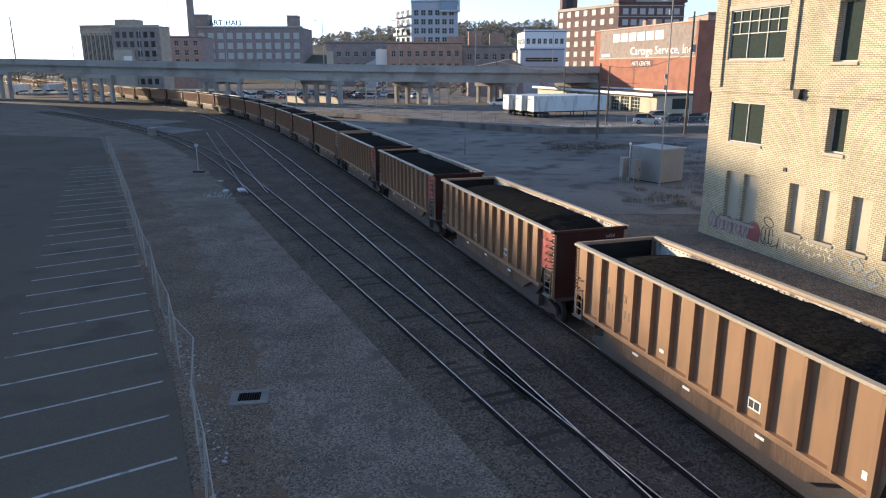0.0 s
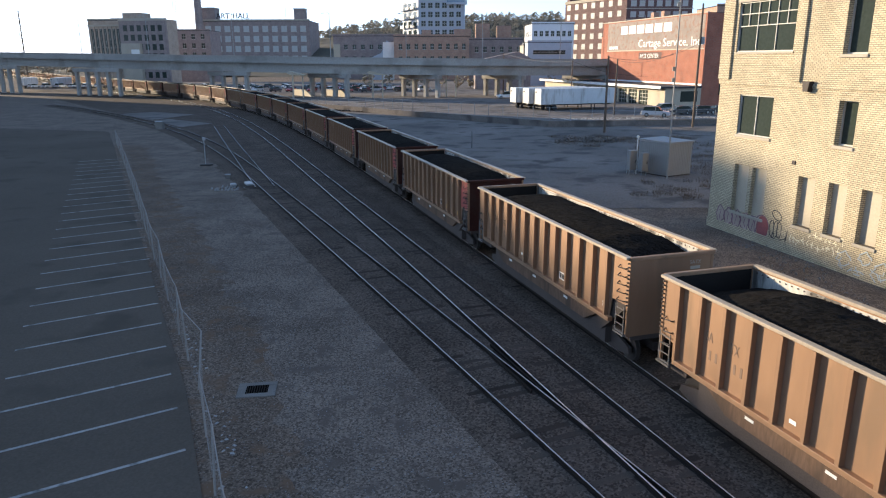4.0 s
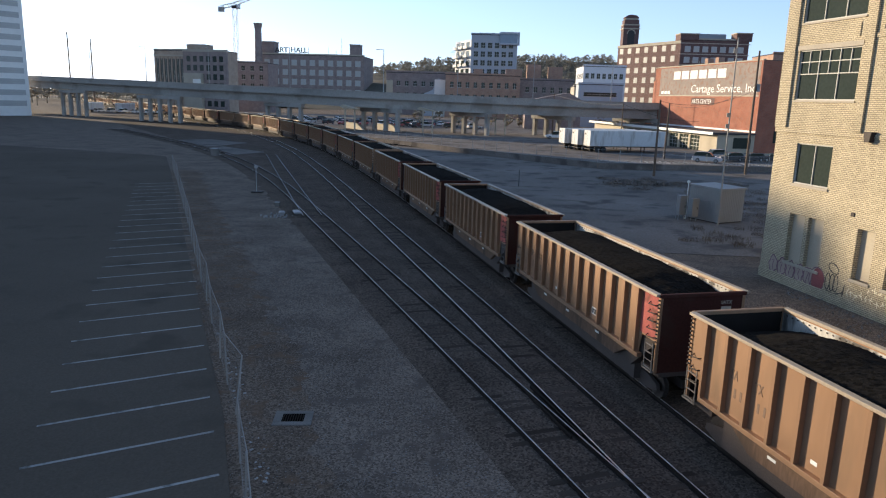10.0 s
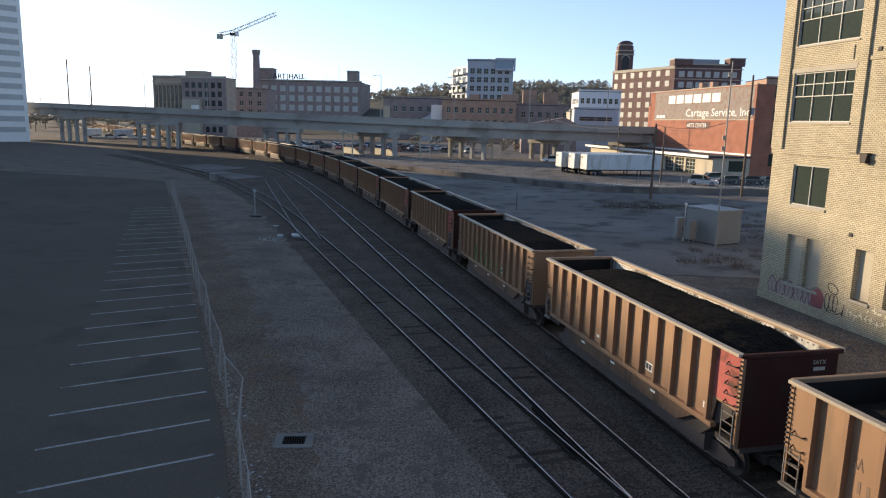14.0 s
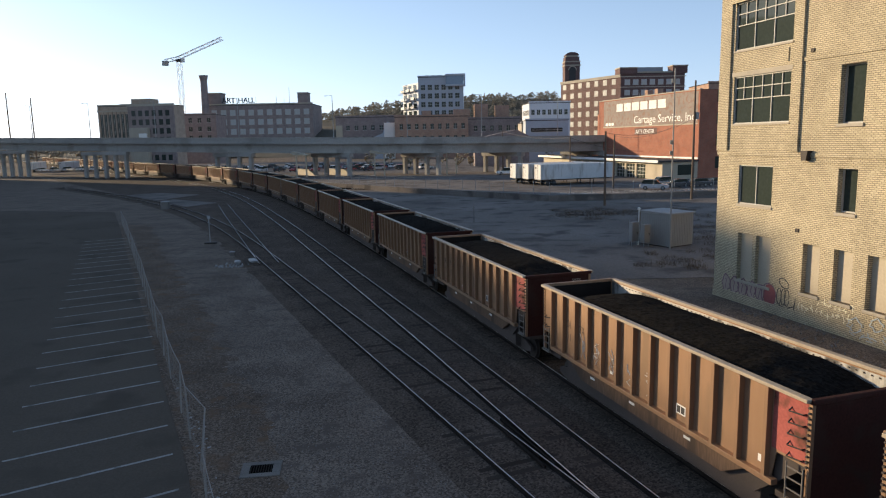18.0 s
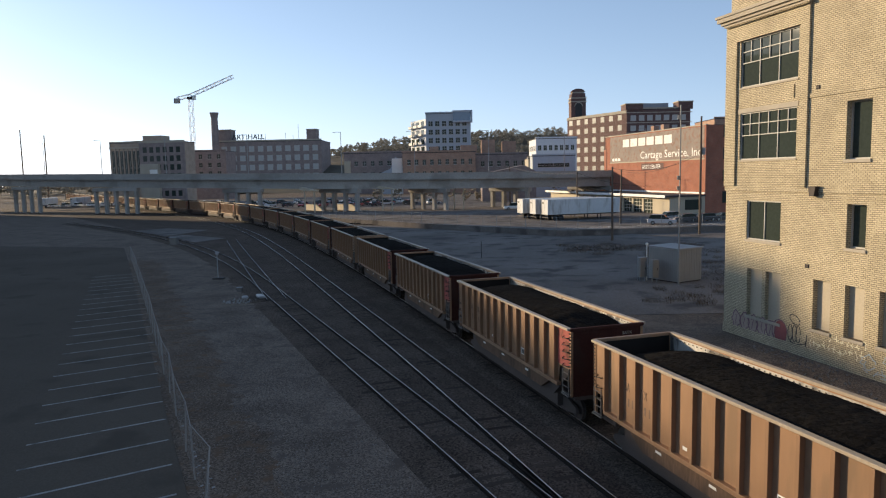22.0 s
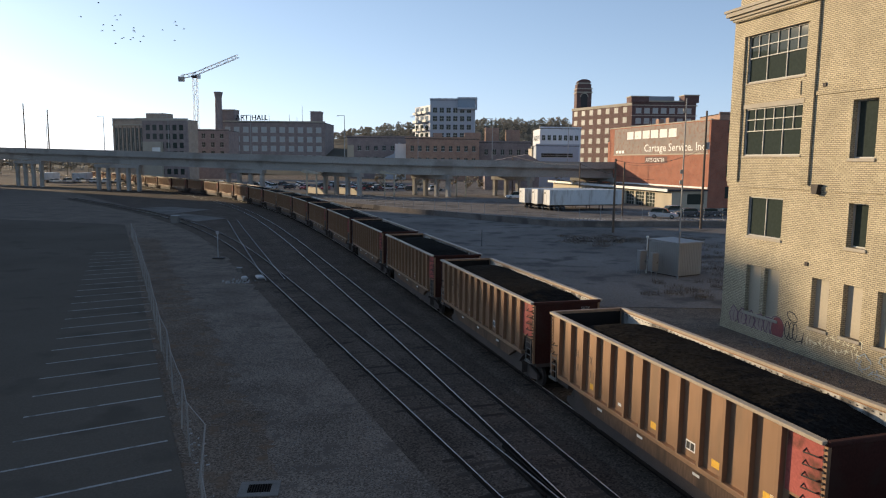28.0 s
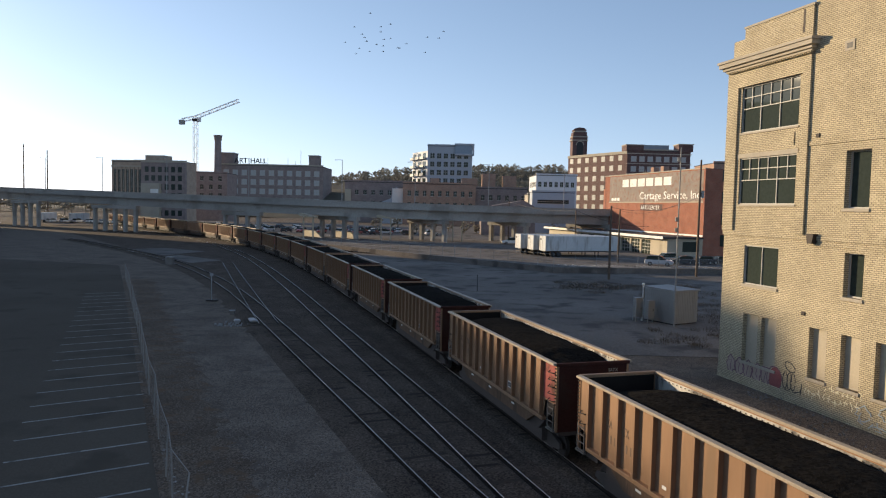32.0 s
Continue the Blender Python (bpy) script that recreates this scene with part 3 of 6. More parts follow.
def coal_car(seed, red=True, stencils=1, label=""):
    root = thing("coal_car", label, "rail car", group="cars of the coal train")
    L, w = CAR_LONG / 2, 1.5
    rib = bmesh.new()
    prism(rib, [(-0.055, 1.82), (0.055, 1.82), (0.055, CAR_TOP - 0.12), (-0.055, CAR_TOP - 0.09)], 0, 0.165)
    rib = mesh_of("rib", rib, CAR_TAN)
    ribs = [-L + 1.2 + i * (CAR_LONG - 2.05) / 12 for i in range(13)]
    for sd in (1, -1):
        bm = bmesh.new()
        prism(bm, [(-L, 2.48), (-L + 0.95, 2.48), (-L + 1.1, 1.76), (L - 0.85, 1.76), (L - 0.6, 2.2), (L, 2.25), (L, CAR_TOP - 0.05), (-L, CAR_TOP - 0.05)], sd * w - 0.012, sd * w + 0.012)
        part("side_sheet", bm, CAR_TAN, root)
        for x in ribs:
            ob = part("rib", rib, CAR_TAN, root)
            ob.matrix_basis = pose(x, sd * w, 0) @ Matrix.Diagonal((1, sd, 1, 1))
        bm = bmesh.new()
        box(bm, -L, L, *sorted((sd * (w - 0.03), sd * (w + 0.17))), CAR_TOP - 0.09, CAR_TOP)
        part("top_chord", bm, CAR_RIM, root, bevel=0.012)
        bm = bmesh.new()
        prism(bm, [(-L + 0.06, 2.6), (L - 0.06, 2.6), (L - 0.06, CAR_TOP - 0.13), (-L + 0.06, CAR_TOP - 0.13)], *sorted((sd * (w - 0.016), sd * (w - 0.028))))
        part("inner_liner", bm, CAR_IN, root, "bare aluminium inner side")
        bm = bmesh.new()
        box(bm, -L + 0.9, L - 0.8, *sorted((sd * (w - 0.02), sd * (w + 0.17))), 1.68, 1.82)
        part("side_sill", bm, CAR_TAN, root, bevel=0.01)
        bm = bmesh.new()
        prism(bm, [(-4.1, 1.25), (-3.8, 1.08), (3.8, 1.08), (4.1, 1.25), (4.9, 1.7), (-4.9, 1.7)], *sorted((sd * 1.30, sd * 1.44)))
        part("tub_skirt", bm, CAR_SKIRT, root, "grimy brown lower tub, darkened for shade")
        for x in (-L + 0.03, L - 0.03):
            bm = bmesh.new()
            box(bm, x - 0.05, x + 0.05, *sorted((sd * (w - 0.06), sd * (w + 0.03))), 1.46, CAR_TOP - 0.1)
            part("corner_post", bm, CAR_TAN, root)
    if red:
        bm = bmesh.new()
        prism(bm, [(-L + 0.1, 2.55), (-L + 1.1, 2.55), (-L + 1.1, CAR_TOP - 0.14), (-L + 0.1, CAR_TOP - 0.14)], w + 0.013, w + 0.02)
        part("red_panel", bm, CAR_RED, root, "faded red painted end panel")
    for i in range(5):
        bm = bmesh.new()
        hook(bm, -L + 0.14, w + 0.01, 2.62 + i * 0.27)
        part("grab_iron", bm, IRON, root)
    for i in range(3):
        bm = bmesh.new()
        hook(bm, L - 0.58, w + 0.01, 2.15 + i * 0.36, 0.36)
        part("grab_iron", bm, IRON, root)
    for x, s in ((-L, 1), (L, -1)):
        bm = bmesh.new()
        for a in (0.08, 0.56):
            rod(bm, (x + s * a, w + 0.09, 1.5), (x + s * a, w + 0.09, 2.45), 0.022, 5)
        for i in range(4):
            rod(bm, (x + s * 0.08, w + 0.09, 1.55 + i * 0.26), (x + s * 0.56, w + 0.09, 1.55 + i * 0.26), 0.02, 5)
        box(bm, *sorted((x + s * 0.02, x + s * 0.62)), w + 0.03, w + 0.14, 1.46, 1.52)
        part("end_ladder", bm, LADDER, root, "pale worn steel ladder")
    bolts = Soup()
    for x in (0.025 - L, L - 0.025):
        for i in range(13):
            bolts.box(pose(x, w + 0.06, 2.52 + i * 0.125), 0.05, 0.06, 0.04)
    for i in range(58):
        bolts.box(pose(-L + 0.25 + i * (CAR_LONG - 0.5) / 57, 0.036 - w, CAR_TOP - 0.19), 0.045, 0.024, 0.035)
    part("liner_bolts", bolts.mesh("liner_bolts", CAR_DARK), CAR_DARK, root, "row of dark bolt plates inside the rim")["kind"] = "stuff"
    # red cars: CAR_END already holds the end's shade in its colour
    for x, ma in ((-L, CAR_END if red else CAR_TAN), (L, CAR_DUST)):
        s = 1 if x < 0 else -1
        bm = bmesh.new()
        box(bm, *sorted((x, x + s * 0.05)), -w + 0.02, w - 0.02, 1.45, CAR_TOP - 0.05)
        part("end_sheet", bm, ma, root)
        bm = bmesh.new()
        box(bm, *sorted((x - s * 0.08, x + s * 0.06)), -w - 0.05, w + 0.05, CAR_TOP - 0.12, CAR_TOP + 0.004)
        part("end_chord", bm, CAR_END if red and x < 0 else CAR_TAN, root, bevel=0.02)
        boxed("end_platform", CAR_DARK, root, *sorted((x, x + s * 1.1)), -1.35, 1.35, 1.3, 1.45)
        bm = bmesh.new()
        box(bm, *sorted((x - s * 0.5, x + s * 0.3)), -0.14, 0.14, 0.72, 0.98)
        part("coupler", bm, IRON, root, bevel=0.03)
    bm = bmesh.new()
    prism(bm, [(-L + 0.05, 2.5), (-L + 1.7, 2.5), (-L + 1.7, 1.1)], -1.42, 1.42)
    part("end_slope", bm, CAR_DARK, root, "grimy sloping end sheet over the bogie")
    part("coal_load", coal_bed(seed), COAL, root, "heap of black lump coal")
    boxed("floor_tub", CAR_DARK, root, -L + 1.6, L - 1.6, -1.3, 1.3, 0.62, 1.75)
    boxed("center_sill", CAR_DARK, root, -L + 0.3, L - 0.3, -0.25, 0.25, 0.7, 1.0)
    bm = bmesh.new()
    bmesh.ops.create_cone(bm, cap_ends=True, segments=20, radius1=0.46, radius2=0.46, depth=0.13, matrix=pose(0, 0, 0, 90, 0, 0))
    bmesh.ops.create_cone(bm, cap_ends=True, segments=20, radius1=0.49, radius2=0.49, depth=0.03, matrix=pose(0, -0.06, 0, 90, 0, 0))
    wheel = mesh_of("wheel", bm, IRON)
    bm = bmesh.new()
    prism(bm, [(-1.25, -0.05), (-0.95, -0.15), (-0.45, -0.22), (0.45, -0.22), (0.95, -0.15), (1.25, -0.05), (1.2, 0.14), (0.5, 0.32), (-0.5, 0.32), (-1.2, 0.14)], -0.06, 0.06)
    side_frame = mesh_of("side_frame", bm, CAR_DARK)
    for cx in (-4.95, 4.95):
        for sd in (-1, 1):
            ob = part("side_frame", side_frame, CAR_DARK, root)
            ob.matrix_basis = pose(cx, sd * 1.0, RAIL_TOP + 0.46)
            for dx in (-0.88, 0.88):
                ob = part("wheel", wheel, IRON, root)
                ob.matrix_basis = pose(cx + dx, sd * 0.755, RAIL_TOP + 0.46) @ Matrix.Diagonal((1, sd, 1, 1))
    # lettering, stencils and placards
    for words, x in (("SA", ribs[11] - 0.16), ("TX", ribs[10] - 0.16)):
        ob = part("lettering", text_mesh("lettering", words, 0.40, 0.004, MARK), MARK, root)
        ob.matrix_basis = pose(x, w + 0.018, 2.85, 0, 0, 180) @ Matrix.Diagonal((0.62, 1, 1, 1))
        for j in range(2):
            boxed("number_bar", MARK, root, x - 0.50 + 0.24 * j, x - 0.42 + 0.24 * j, w + 0.012, w + 0.018, 2.35, 2.62)
    lettered("end_lettering", "SATX", 0.17, 0.004, STONE, root, pose(-L - 0.008, -0.65, 3.70, 0, 0, -90))
    boxed("end_number_bar", STONE, root, -L - 0.012, -L - 0.004, -1.05, -0.68, 3.52, 3.62)
    boxed("placard", WHITE, root, ribs[3] + 0.3, ribs[3] + 0.72, w + 0.012, w + 0.018, 2.02, 2.30)
    boxed("placard_field", BLACK, root, ribs[3] + 0.34, ribs[3] + 0.50, w + 0.018, w + 0.021, 2.06, 2.26)
    boxed("placard_field", BLACK, root, ribs[3] + 0.53, ribs[3] + 0.68, w + 0.018, w + 0.021, 2.06, 2.26)
    boxed("placard", WHITE, root, ribs[7] + 0.35, ribs[7] + 0.55, w + 0.012, w + 0.018, 2.02, 2.12)
    boxed("placard", WHITE, root, ribs[0] + 0.2, ribs[0] + 0.32, w + 0.012, w + 0.018, 2.02, 2.20)
    for i in range(stencils):
        x = ribs[(0, 2, 5, 9)[i]]
        boxed("stencil", YELLOW, root, x + 0.07 + 0.04 * i, x + (0.13 if stencils < 3 else 0.55), w + 0.012, w + 0.018, 1.98, 2.42 if stencils < 3 else 2.18)
    for x in (-2.5, 0.3, 2.8):
        boxed("skirt_patch", WHITE, root, x, x + 0.3, 1.44, 1.446, 1.36, 1.44)
    return root


KINDS = [coal_car(1.0, True, 2, "tan coal hopper car with red end panel, heaped with coal"),
         coal_car(2.3, True, 4, "tan coal hopper car with yellow stencils and red end, full"),
         coal_car(3.7, False, 1, "plain tan aluminium coal hopper car, heaped with black coal")]
cars = []
for i in range(47):
    kind = (1 if i % 6 == 5 else 2 if i % 9 == 4 else 0)
    fresh = [k for k in KINDS if k is not None and k is KINDS[kind] and k not in cars]
    cars.append(fresh[0] if fresh else copy_thing(KINDS[kind], Matrix()))
for x, z, rx, rz in ((2.6, 2.25, 0.44, 0.55), (1.6, 2.15, 0.44, 0.5), (0.6, 2.1, 0.44, 0.5), (-0.45, 2.15, 0.46, 0.5), (-1.5, 2.05, 0.44, 0.42)):
    ring = [(x + rx * (1 + 0.18 * math.sin(3 * k + x)) * math.cos(k * math.pi / 8), z + rz * (1 + 0.2 * math.cos(2 * k + z)) * math.sin(k * math.pi / 8)) for k in range(16)]
    bm = bmesh.new()
    prism(bm, [(a, max(b, 1.8)) for a, b in ring], 1.515, 1.521)
    part("graffiti", bm, GREENSPRAY, cars[13], "green spray-painted graffiti")
    bm = bmesh.new()
    prism(bm, [(x + (a - x) * 0.45, max(z + (b - z) * 0.4, 1.83)) for a, b in ring[2:12]], 1.522, 1.527)
    part("graffiti", bm, CAR_DARK, cars[13], "dark inner stroke of the graffiti")
CARCHALK = mat("white_paint_marker", (0.50, 0.46, 0.40), 0.8, var=0.3, scale=4)
rng = random.Random(31)
for x, z, wide, tall in ((3.55, 2.0, 0.45, 0.85), (2.55, 2.0, 0.42, 0.8), (1.55, 1.95, 0.5, 0.9), (0.5, 1.95, 0.45, 0.7), (-0.55, 1.95, 0.5, 0.75)):
    bm = bmesh.new()
    for _ in range(3):
        way = [(x - wide / 2 + wide * rng.random(), z + tall * min(1, max(0, k / 4 + rng.uniform(-0.25, 0.25)))) for k in range(5)]
        for (x0, z0), (x1, z1) in zip(way, way[1:]):
            rod(bm, (x0, 1.518, z0), (x1, 1.518, z1), 0.014, 4)
    part("graffiti", bm, CARCHALK, cars[15], "white scrawled graffiti")

# ---- the buff brick warehouse ----
BRICK_AT = pose(16.52, 42.5, 0, 0, 0, -75)
house = thing("brick_warehouse", "four-storey buff brick warehouse with boarded ground-floor windows", "building", BRICK_AT)


def wall_with(name, x0, x1, z0, z1, y0, y1, holes, material, parent):
    """A wall in the xz plane, thick from y0 to y1, with rectangular openings (x0, x1, z0, z1) cut through."""
    xs = sorted({x0, x1, *[v for h in holes for v in h[:2] if x0 < v < x1]})
    zs = sorted({z0, z1, *[v for h in holes for v in h[2:] if z0 < v < z1]})
    bm = bmesh.new()
    for a, b in zip(zs, zs[1:]):
        for c, d in zip(xs, xs[1:]):
            if not any(h[0] <= c < h[1] and h[2] <= a < h[3] for h in holes):
                box(bm, c, d, y0, y1, a, b)
    bmesh.ops.remove_doubles(bm, verts=bm.verts[:], dist=0.0005)
    return part(name, bm, material, parent)


TOPW, MIDW, LOWW, BASEW = (0.72, 5.3, 14.55, 17.2), (0.78, 5.3, 10.42, 13.1), (1.55, 4.32, 5.85, 8.1), (1.72, 4.46, 1.4, 4.15)
NARROW = [(6.8, 7.97, 1.62, 4.2), (8.84, 10.0, 1.62, 4.2), (10.82, 11.98, 1.62, 4.2), (12.85, 14.0, 1.62, 4.2)]
UPR = [(8.55, 10.0, 10.25, 13.0), (12.6, 14.0, 10.25, 13.0)]
MIDR = [(8.78, 9.92, 6.0, 8.12), (12.7, 13.9, 6.0, 8.12)]
# lower storeys, flush; the upper storeys of the corner bay stand 0.12 m proud
wall_with("lower_wall", -0.35, 22, 0, 8.7, 0, 0.4, [LOWW, BASEW, *NARROW, *MIDR], BUFF, house)
wall_with("bay_wall", 0.5, 5.55, 8.9, 17.2, 0.0, 0.38, [TOPW, MIDW], BUFF, house)
for x0, x1 in ((-0.45, 0.5), (5.55, 6.12)):
    boxed("pilaster", BUFF, house, x0, x1, -0.12, 0.4, 8.9, 18.2)
boxed("bay_head", BUFF, house, 0.5, 5.55, -0.12, 0.4, 17.2, 18.2)
boxed("bay_foot", BUFF, house, -0.45, 6.12, -0.05, 0.4, 8.7, 8.9)
wall_with("upper_wall", 6.12, 22, 8.7, 21.4, 0.0, 0.4, UPR, BUFF, house)
boxed("parapet", BUFF, house, 0.9, 6.12, -0.12, 0.4, 18.86, 20.5)
boxed("parapet_step", BUFF, house, -0.1, 0.9, -0.08, 0.4, 18.86, 19.95)
boxed("parapet_coping", STONE, house, 0.85, 6.2, -0.17, 0.45, 20.5, 20.62)
boxed("main_coping", STONE, house, 6.2, 22.1, -0.06, 0.46, 21.4, 21.52)
bm = bmesh.new()
for o, z0, z1 in ((0.12, 18.2, 18.32), (0.24, 18.32, 18.48), (0.40, 18.48, 18.72), (0.48, 18.72, 18.86)):
    box(bm, -0.45 - o, 6.12 + o, -0.12 - o, 0.0, z0, z1)
part("cornice", bm, STONE, house)
boxed("cornice_core", BUFF, house, -0.45, 6.12, 0.0, 0.4, 18.2, 18.86)
bm = bmesh.new()
for i in range(44):
    box(bm, -0.3 + i * 0.15, -0.22 + i * 0.15, -0.30, -0.12, 18.1, 18.2)
tagged(part("dentil_course", bm, BUFF, house), kind="stuff")
boxed("string_course", BUFF, house, 6.12, 22, -0.05, 0.0, 13.42, 13.62)
boxed("belt_course", BUFF, house, -0.42, 22, -0.06, 0.0, 8.62, 8.84)
boxed("belt_course", BUFF, house, 6.12, 22, -0.03, 0.0, 8.35, 8.45)
boxed("plinth", BUFF, house, -0.4, 22, -0.03, 0.0, 0.0, 0.55)
boxed("end_wall_far", BUFF, house, -0.35, 0.05, 0.4, 30, 0, 19.5)
boxed("end_wall_near", BUFF, house, 21.6, 22, 0.4, 30, 0, 21.4)
boxed("back_wall", BUFF, house, -0.35, 22, 30, 30.4, 0, 21.4)
boxed("roof", ASPHALT, house, 0.05, 21.6, 0.4, 30, 18.6, 18.9)
for z in (4.6, 9.0, 13.6):
    boxed("floor_slab", CONCRETE, house, 0.05, 21.6, 0.42, 30, z - 0.3, z)


def grid_window(x0, x1, z0, z1, y, cols, bars):
    """A steel window with panes; cols: upright bars; bars: (height, from column, to column)."""
    win = part("window", (lambda b: (box(b, x0, x1, y + 0.10, y + 0.13, z0, z1), b)[1])(bmesh.new()), GLASS, house, "dark steel-framed window")
    for a, b, c, d in ((x0, x1, z0, z0 + 0.07), (x0, x1, z1 - 0.07, z1), (x0, x0 + 0.06, z0 + 0.07, z1 - 0.07), (x1 - 0.06, x1, z0 + 0.07, z1 - 0.07)):
        boxed("frame_bar", FRAME, win, a, b, y + 0.02, y + 0.12, c, d)
    for x, a, b in cols:
        boxed("mullion", FRAME, win, x - 0.025, x + 0.025, y + 0.04, y + 0.11, a, b)
    for z in bars:
        boxed("transom", FRAME, win, x0 + 0.06, x1 - 0.06, y + 0.035, y + 0.105, z - 0.025, z + 0.025)
    return win


for (x0, x1, z0, z1) in (TOPW, MIDW):
    w = (x1 - x0)
    split = z0 + (z1 - z0) * 0.52
    grid_window(x0, x1, z0, z1, 0.05, [(x0 + w * k / 6, split if k % 2 else z0, z1) for k in range(1, 6)], [split, (split + z1) / 2])
x0, x1, z0, z1 = LOWW
grid_window(*LOWW, 0.05, [((x0 + x1) / 2, z0, z1)], [])
for h in UPR + MIDR:
    grid_window(*h, 0.26, [], [])
for h in [*NARROW]:
    boxed("boarded_window", BEIGE, house, h[0], h[1], 0.29, 0.33, h[2], h[3], label="beige board over a tall window")
x0, x1, z0, z1 = BASEW
for a, b in ((x0, x0 + 1.22), (x0 + 1.5, x1)):
    boxed("boarded_window", BEIGE, house, a, b, 0.26, 0.30, z0, z1, label="beige board over a wide window")
boxed("board_mullion", BUFF, house, x0 + 1.22, x0 + 1.5, 0.04, 0.36, z0, z1)
for h in (LOWW, BASEW, *NARROW, *MIDR, *UPR):
    boxed("sill", STONE, house, h[0] - 0.08, h[1] + 0.08, -0.07, 0.1, h[2] - 0.16, h[2], bevel=0.015)
boxed("lintel_ledge", STONE, house, 0.55, 5.4, -0.03, 0.0, 13.1, 13.35)
for h in (TOPW, MIDW):
    boxed("sill", STONE, house, h[0] - 0.05, h[1] + 0.05, -0.05, 0.1, h[2] - 0.1, h[2])
boxed("panel_mark", BUFF, house, 5.0, 5.08, -0.05, 0.0, 13.55, 14.25)
boxed("panel_mark", IRON, house, 5.42, 5.56, -0.13, -0.12, 19.25, 20.45)
bm = bmesh.new()
prism(bm, [(6.55, 8.95), (7.05, 8.95), (6.95, 8.45), (6.65, 8.45)], -0.30, 0.0)
part("rain_head", bm, IRON, house, "dark rain-water head")
for x, z in ((6.7, 13.9), (6.35, 4.82)):
    boxed("vent_brick", IRON, house, x - 0.13, x + 0.13, -0.05, 0.02, z - 0.1, z + 0.1, bevel=0.02)
boxed("vent_surround", STONE, house, 8.12, 8.7, -0.03, 0.0, 17.75, 18.25)
boxed("vent_hole", BLACK, house, 8.24, 8.58, -0.035, -0.03, 17.87, 18.13)


def stroke(parent, name, pts, width, material, y=-0.005, label=""):
    """A painted stroke along points of a wall."""
    bm = bmesh.new()
    p = [Vector((a, 0, b)) for a, b in pts]
    side = []
    for i, q in enumerate(p):
        t = (p[min(i + 1, len(p) - 1)] - p[max(i - 1, 0)]).normalized()
        n = Vector((-t.z, 0, t.x)) * width / 2
        side.append((bm.verts.new((q + n) + Vector((0, y, 0))), bm.verts.new((q - n) + Vector((0, y, 0)))))
    for (a, b), (c, d) in zip(side, side[1:]):
        bm.faces.new((a, b, d, c))
    g = bmesh.ops.extrude_face_region(bm, geom=bm.faces[:])
    bmesh.ops.translate(bm, vec=(0, -0.004, 0), verts=[v for v in g["geom"] if isinstance(v, bmesh.types.BMVert)])
    return part(name, bm, material, parent, label)


rng = random.Random(9)
for i in range(5):
    x = 0.85 + i * 0.74
    ring = [(x + (0.36 + 0.07 * math.sin(3 * k + i)) * math.cos(k * 0.45), 0.98 + (0.50 + 0.08 * math.sin(2 * k + i)) * math.sin(k * 0.45)) for k in range(15)]
    bm = bmesh.new()
    prism(bm, ring[:14], -0.005, -0.002)
    part("graffiti", bm, PALESPRAY, house, "faded pinkish graffiti fill")
    stroke(house, "graffiti", ring, 0.07, PURPLE, y=-0.008, label="faded purple graffiti outline")
    stroke(house, "graffiti", [(x - 0.15, 1.2), (x + 0.05, 1.25), (x - 0.05, 0.9), (x + 0.12 * rng.uniform(-1, 1), 0.65)], 0.05, PURPLE, y=-0.008)
bm = bmesh.new()
prism(bm, [(4.5 + 0.55 * math.cos(k * 0.42) * (1 if k < 4 or k > 11 else 0.75), 0.98 + 0.62 * math.sin(k * 0.42)) for k in range(15)], -0.012, -0.004)
part("graffiti", bm, CRIMSON, house, "crimson graffiti blob")
stroke(house, "graffiti", [(4.5 + 0.58 * math.cos(k * 0.42), 0.98 + 0.66 * math.sin(k * 0.42)) for k in range(15)], 0.06, PURPLE, y=-0.014)
stroke(house, "graffiti", [(5.62 + 0.38 * math.cos(k * 0.55), 1.85 + 0.24 * math.sin(k * 0.55) - 0.1 * math.cos(k * 0.55)) for k in range(12)], 0.06, BLACK, label="black looping graffiti")
for dx in (-0.2, 0.12, 0.38):
    stroke(house, "graffiti", [(5.5 + dx + 0.17 * math.cos(k * 0.6), 1.1 + 0.45 * math.sin(k * 0.6)) for k in range(11)], 0.055, BLACK)
stroke(house, "graffiti", [(5.3, 0.62), (5.8, 0.52), (6.4, 0.72), (6.5, 1.2), (6.42, 0.5)], 0.055, BLACK)
def scrawl(x0, z0, n, wide, tall, width, material, y, label):
    """A row of loose, uneven hand-sprayed signs."""
    x = x0
    for _ in range(n):
        w, h = wide * rng.uniform(0.6, 1.2), tall * rng.uniform(0.75, 1.2)
        z = z0 + rng.uniform(-0.08, 0.08)
        pts = [(x + w * rng.uniform(0, 1), z + h * (k / 4 + rng.uniform(-0.18, 0.18)) * (1 if rng.random() < 0.8 else 0.4)) for k in range(5)]
        stroke(house, "graffiti", pts, width, material, y=y, label=label)
        if rng.random() < 0.6:
            stroke(house, "graffiti", [(x - 0.05, z + h * 0.5), (x + w * 0.6, z + h * rng.uniform(0.35, 0.65)), (x + w, z + h * 0.4)], width, material, y=y - 0.005)
        x += w + wide * rng.uniform(0.15, 0.6)


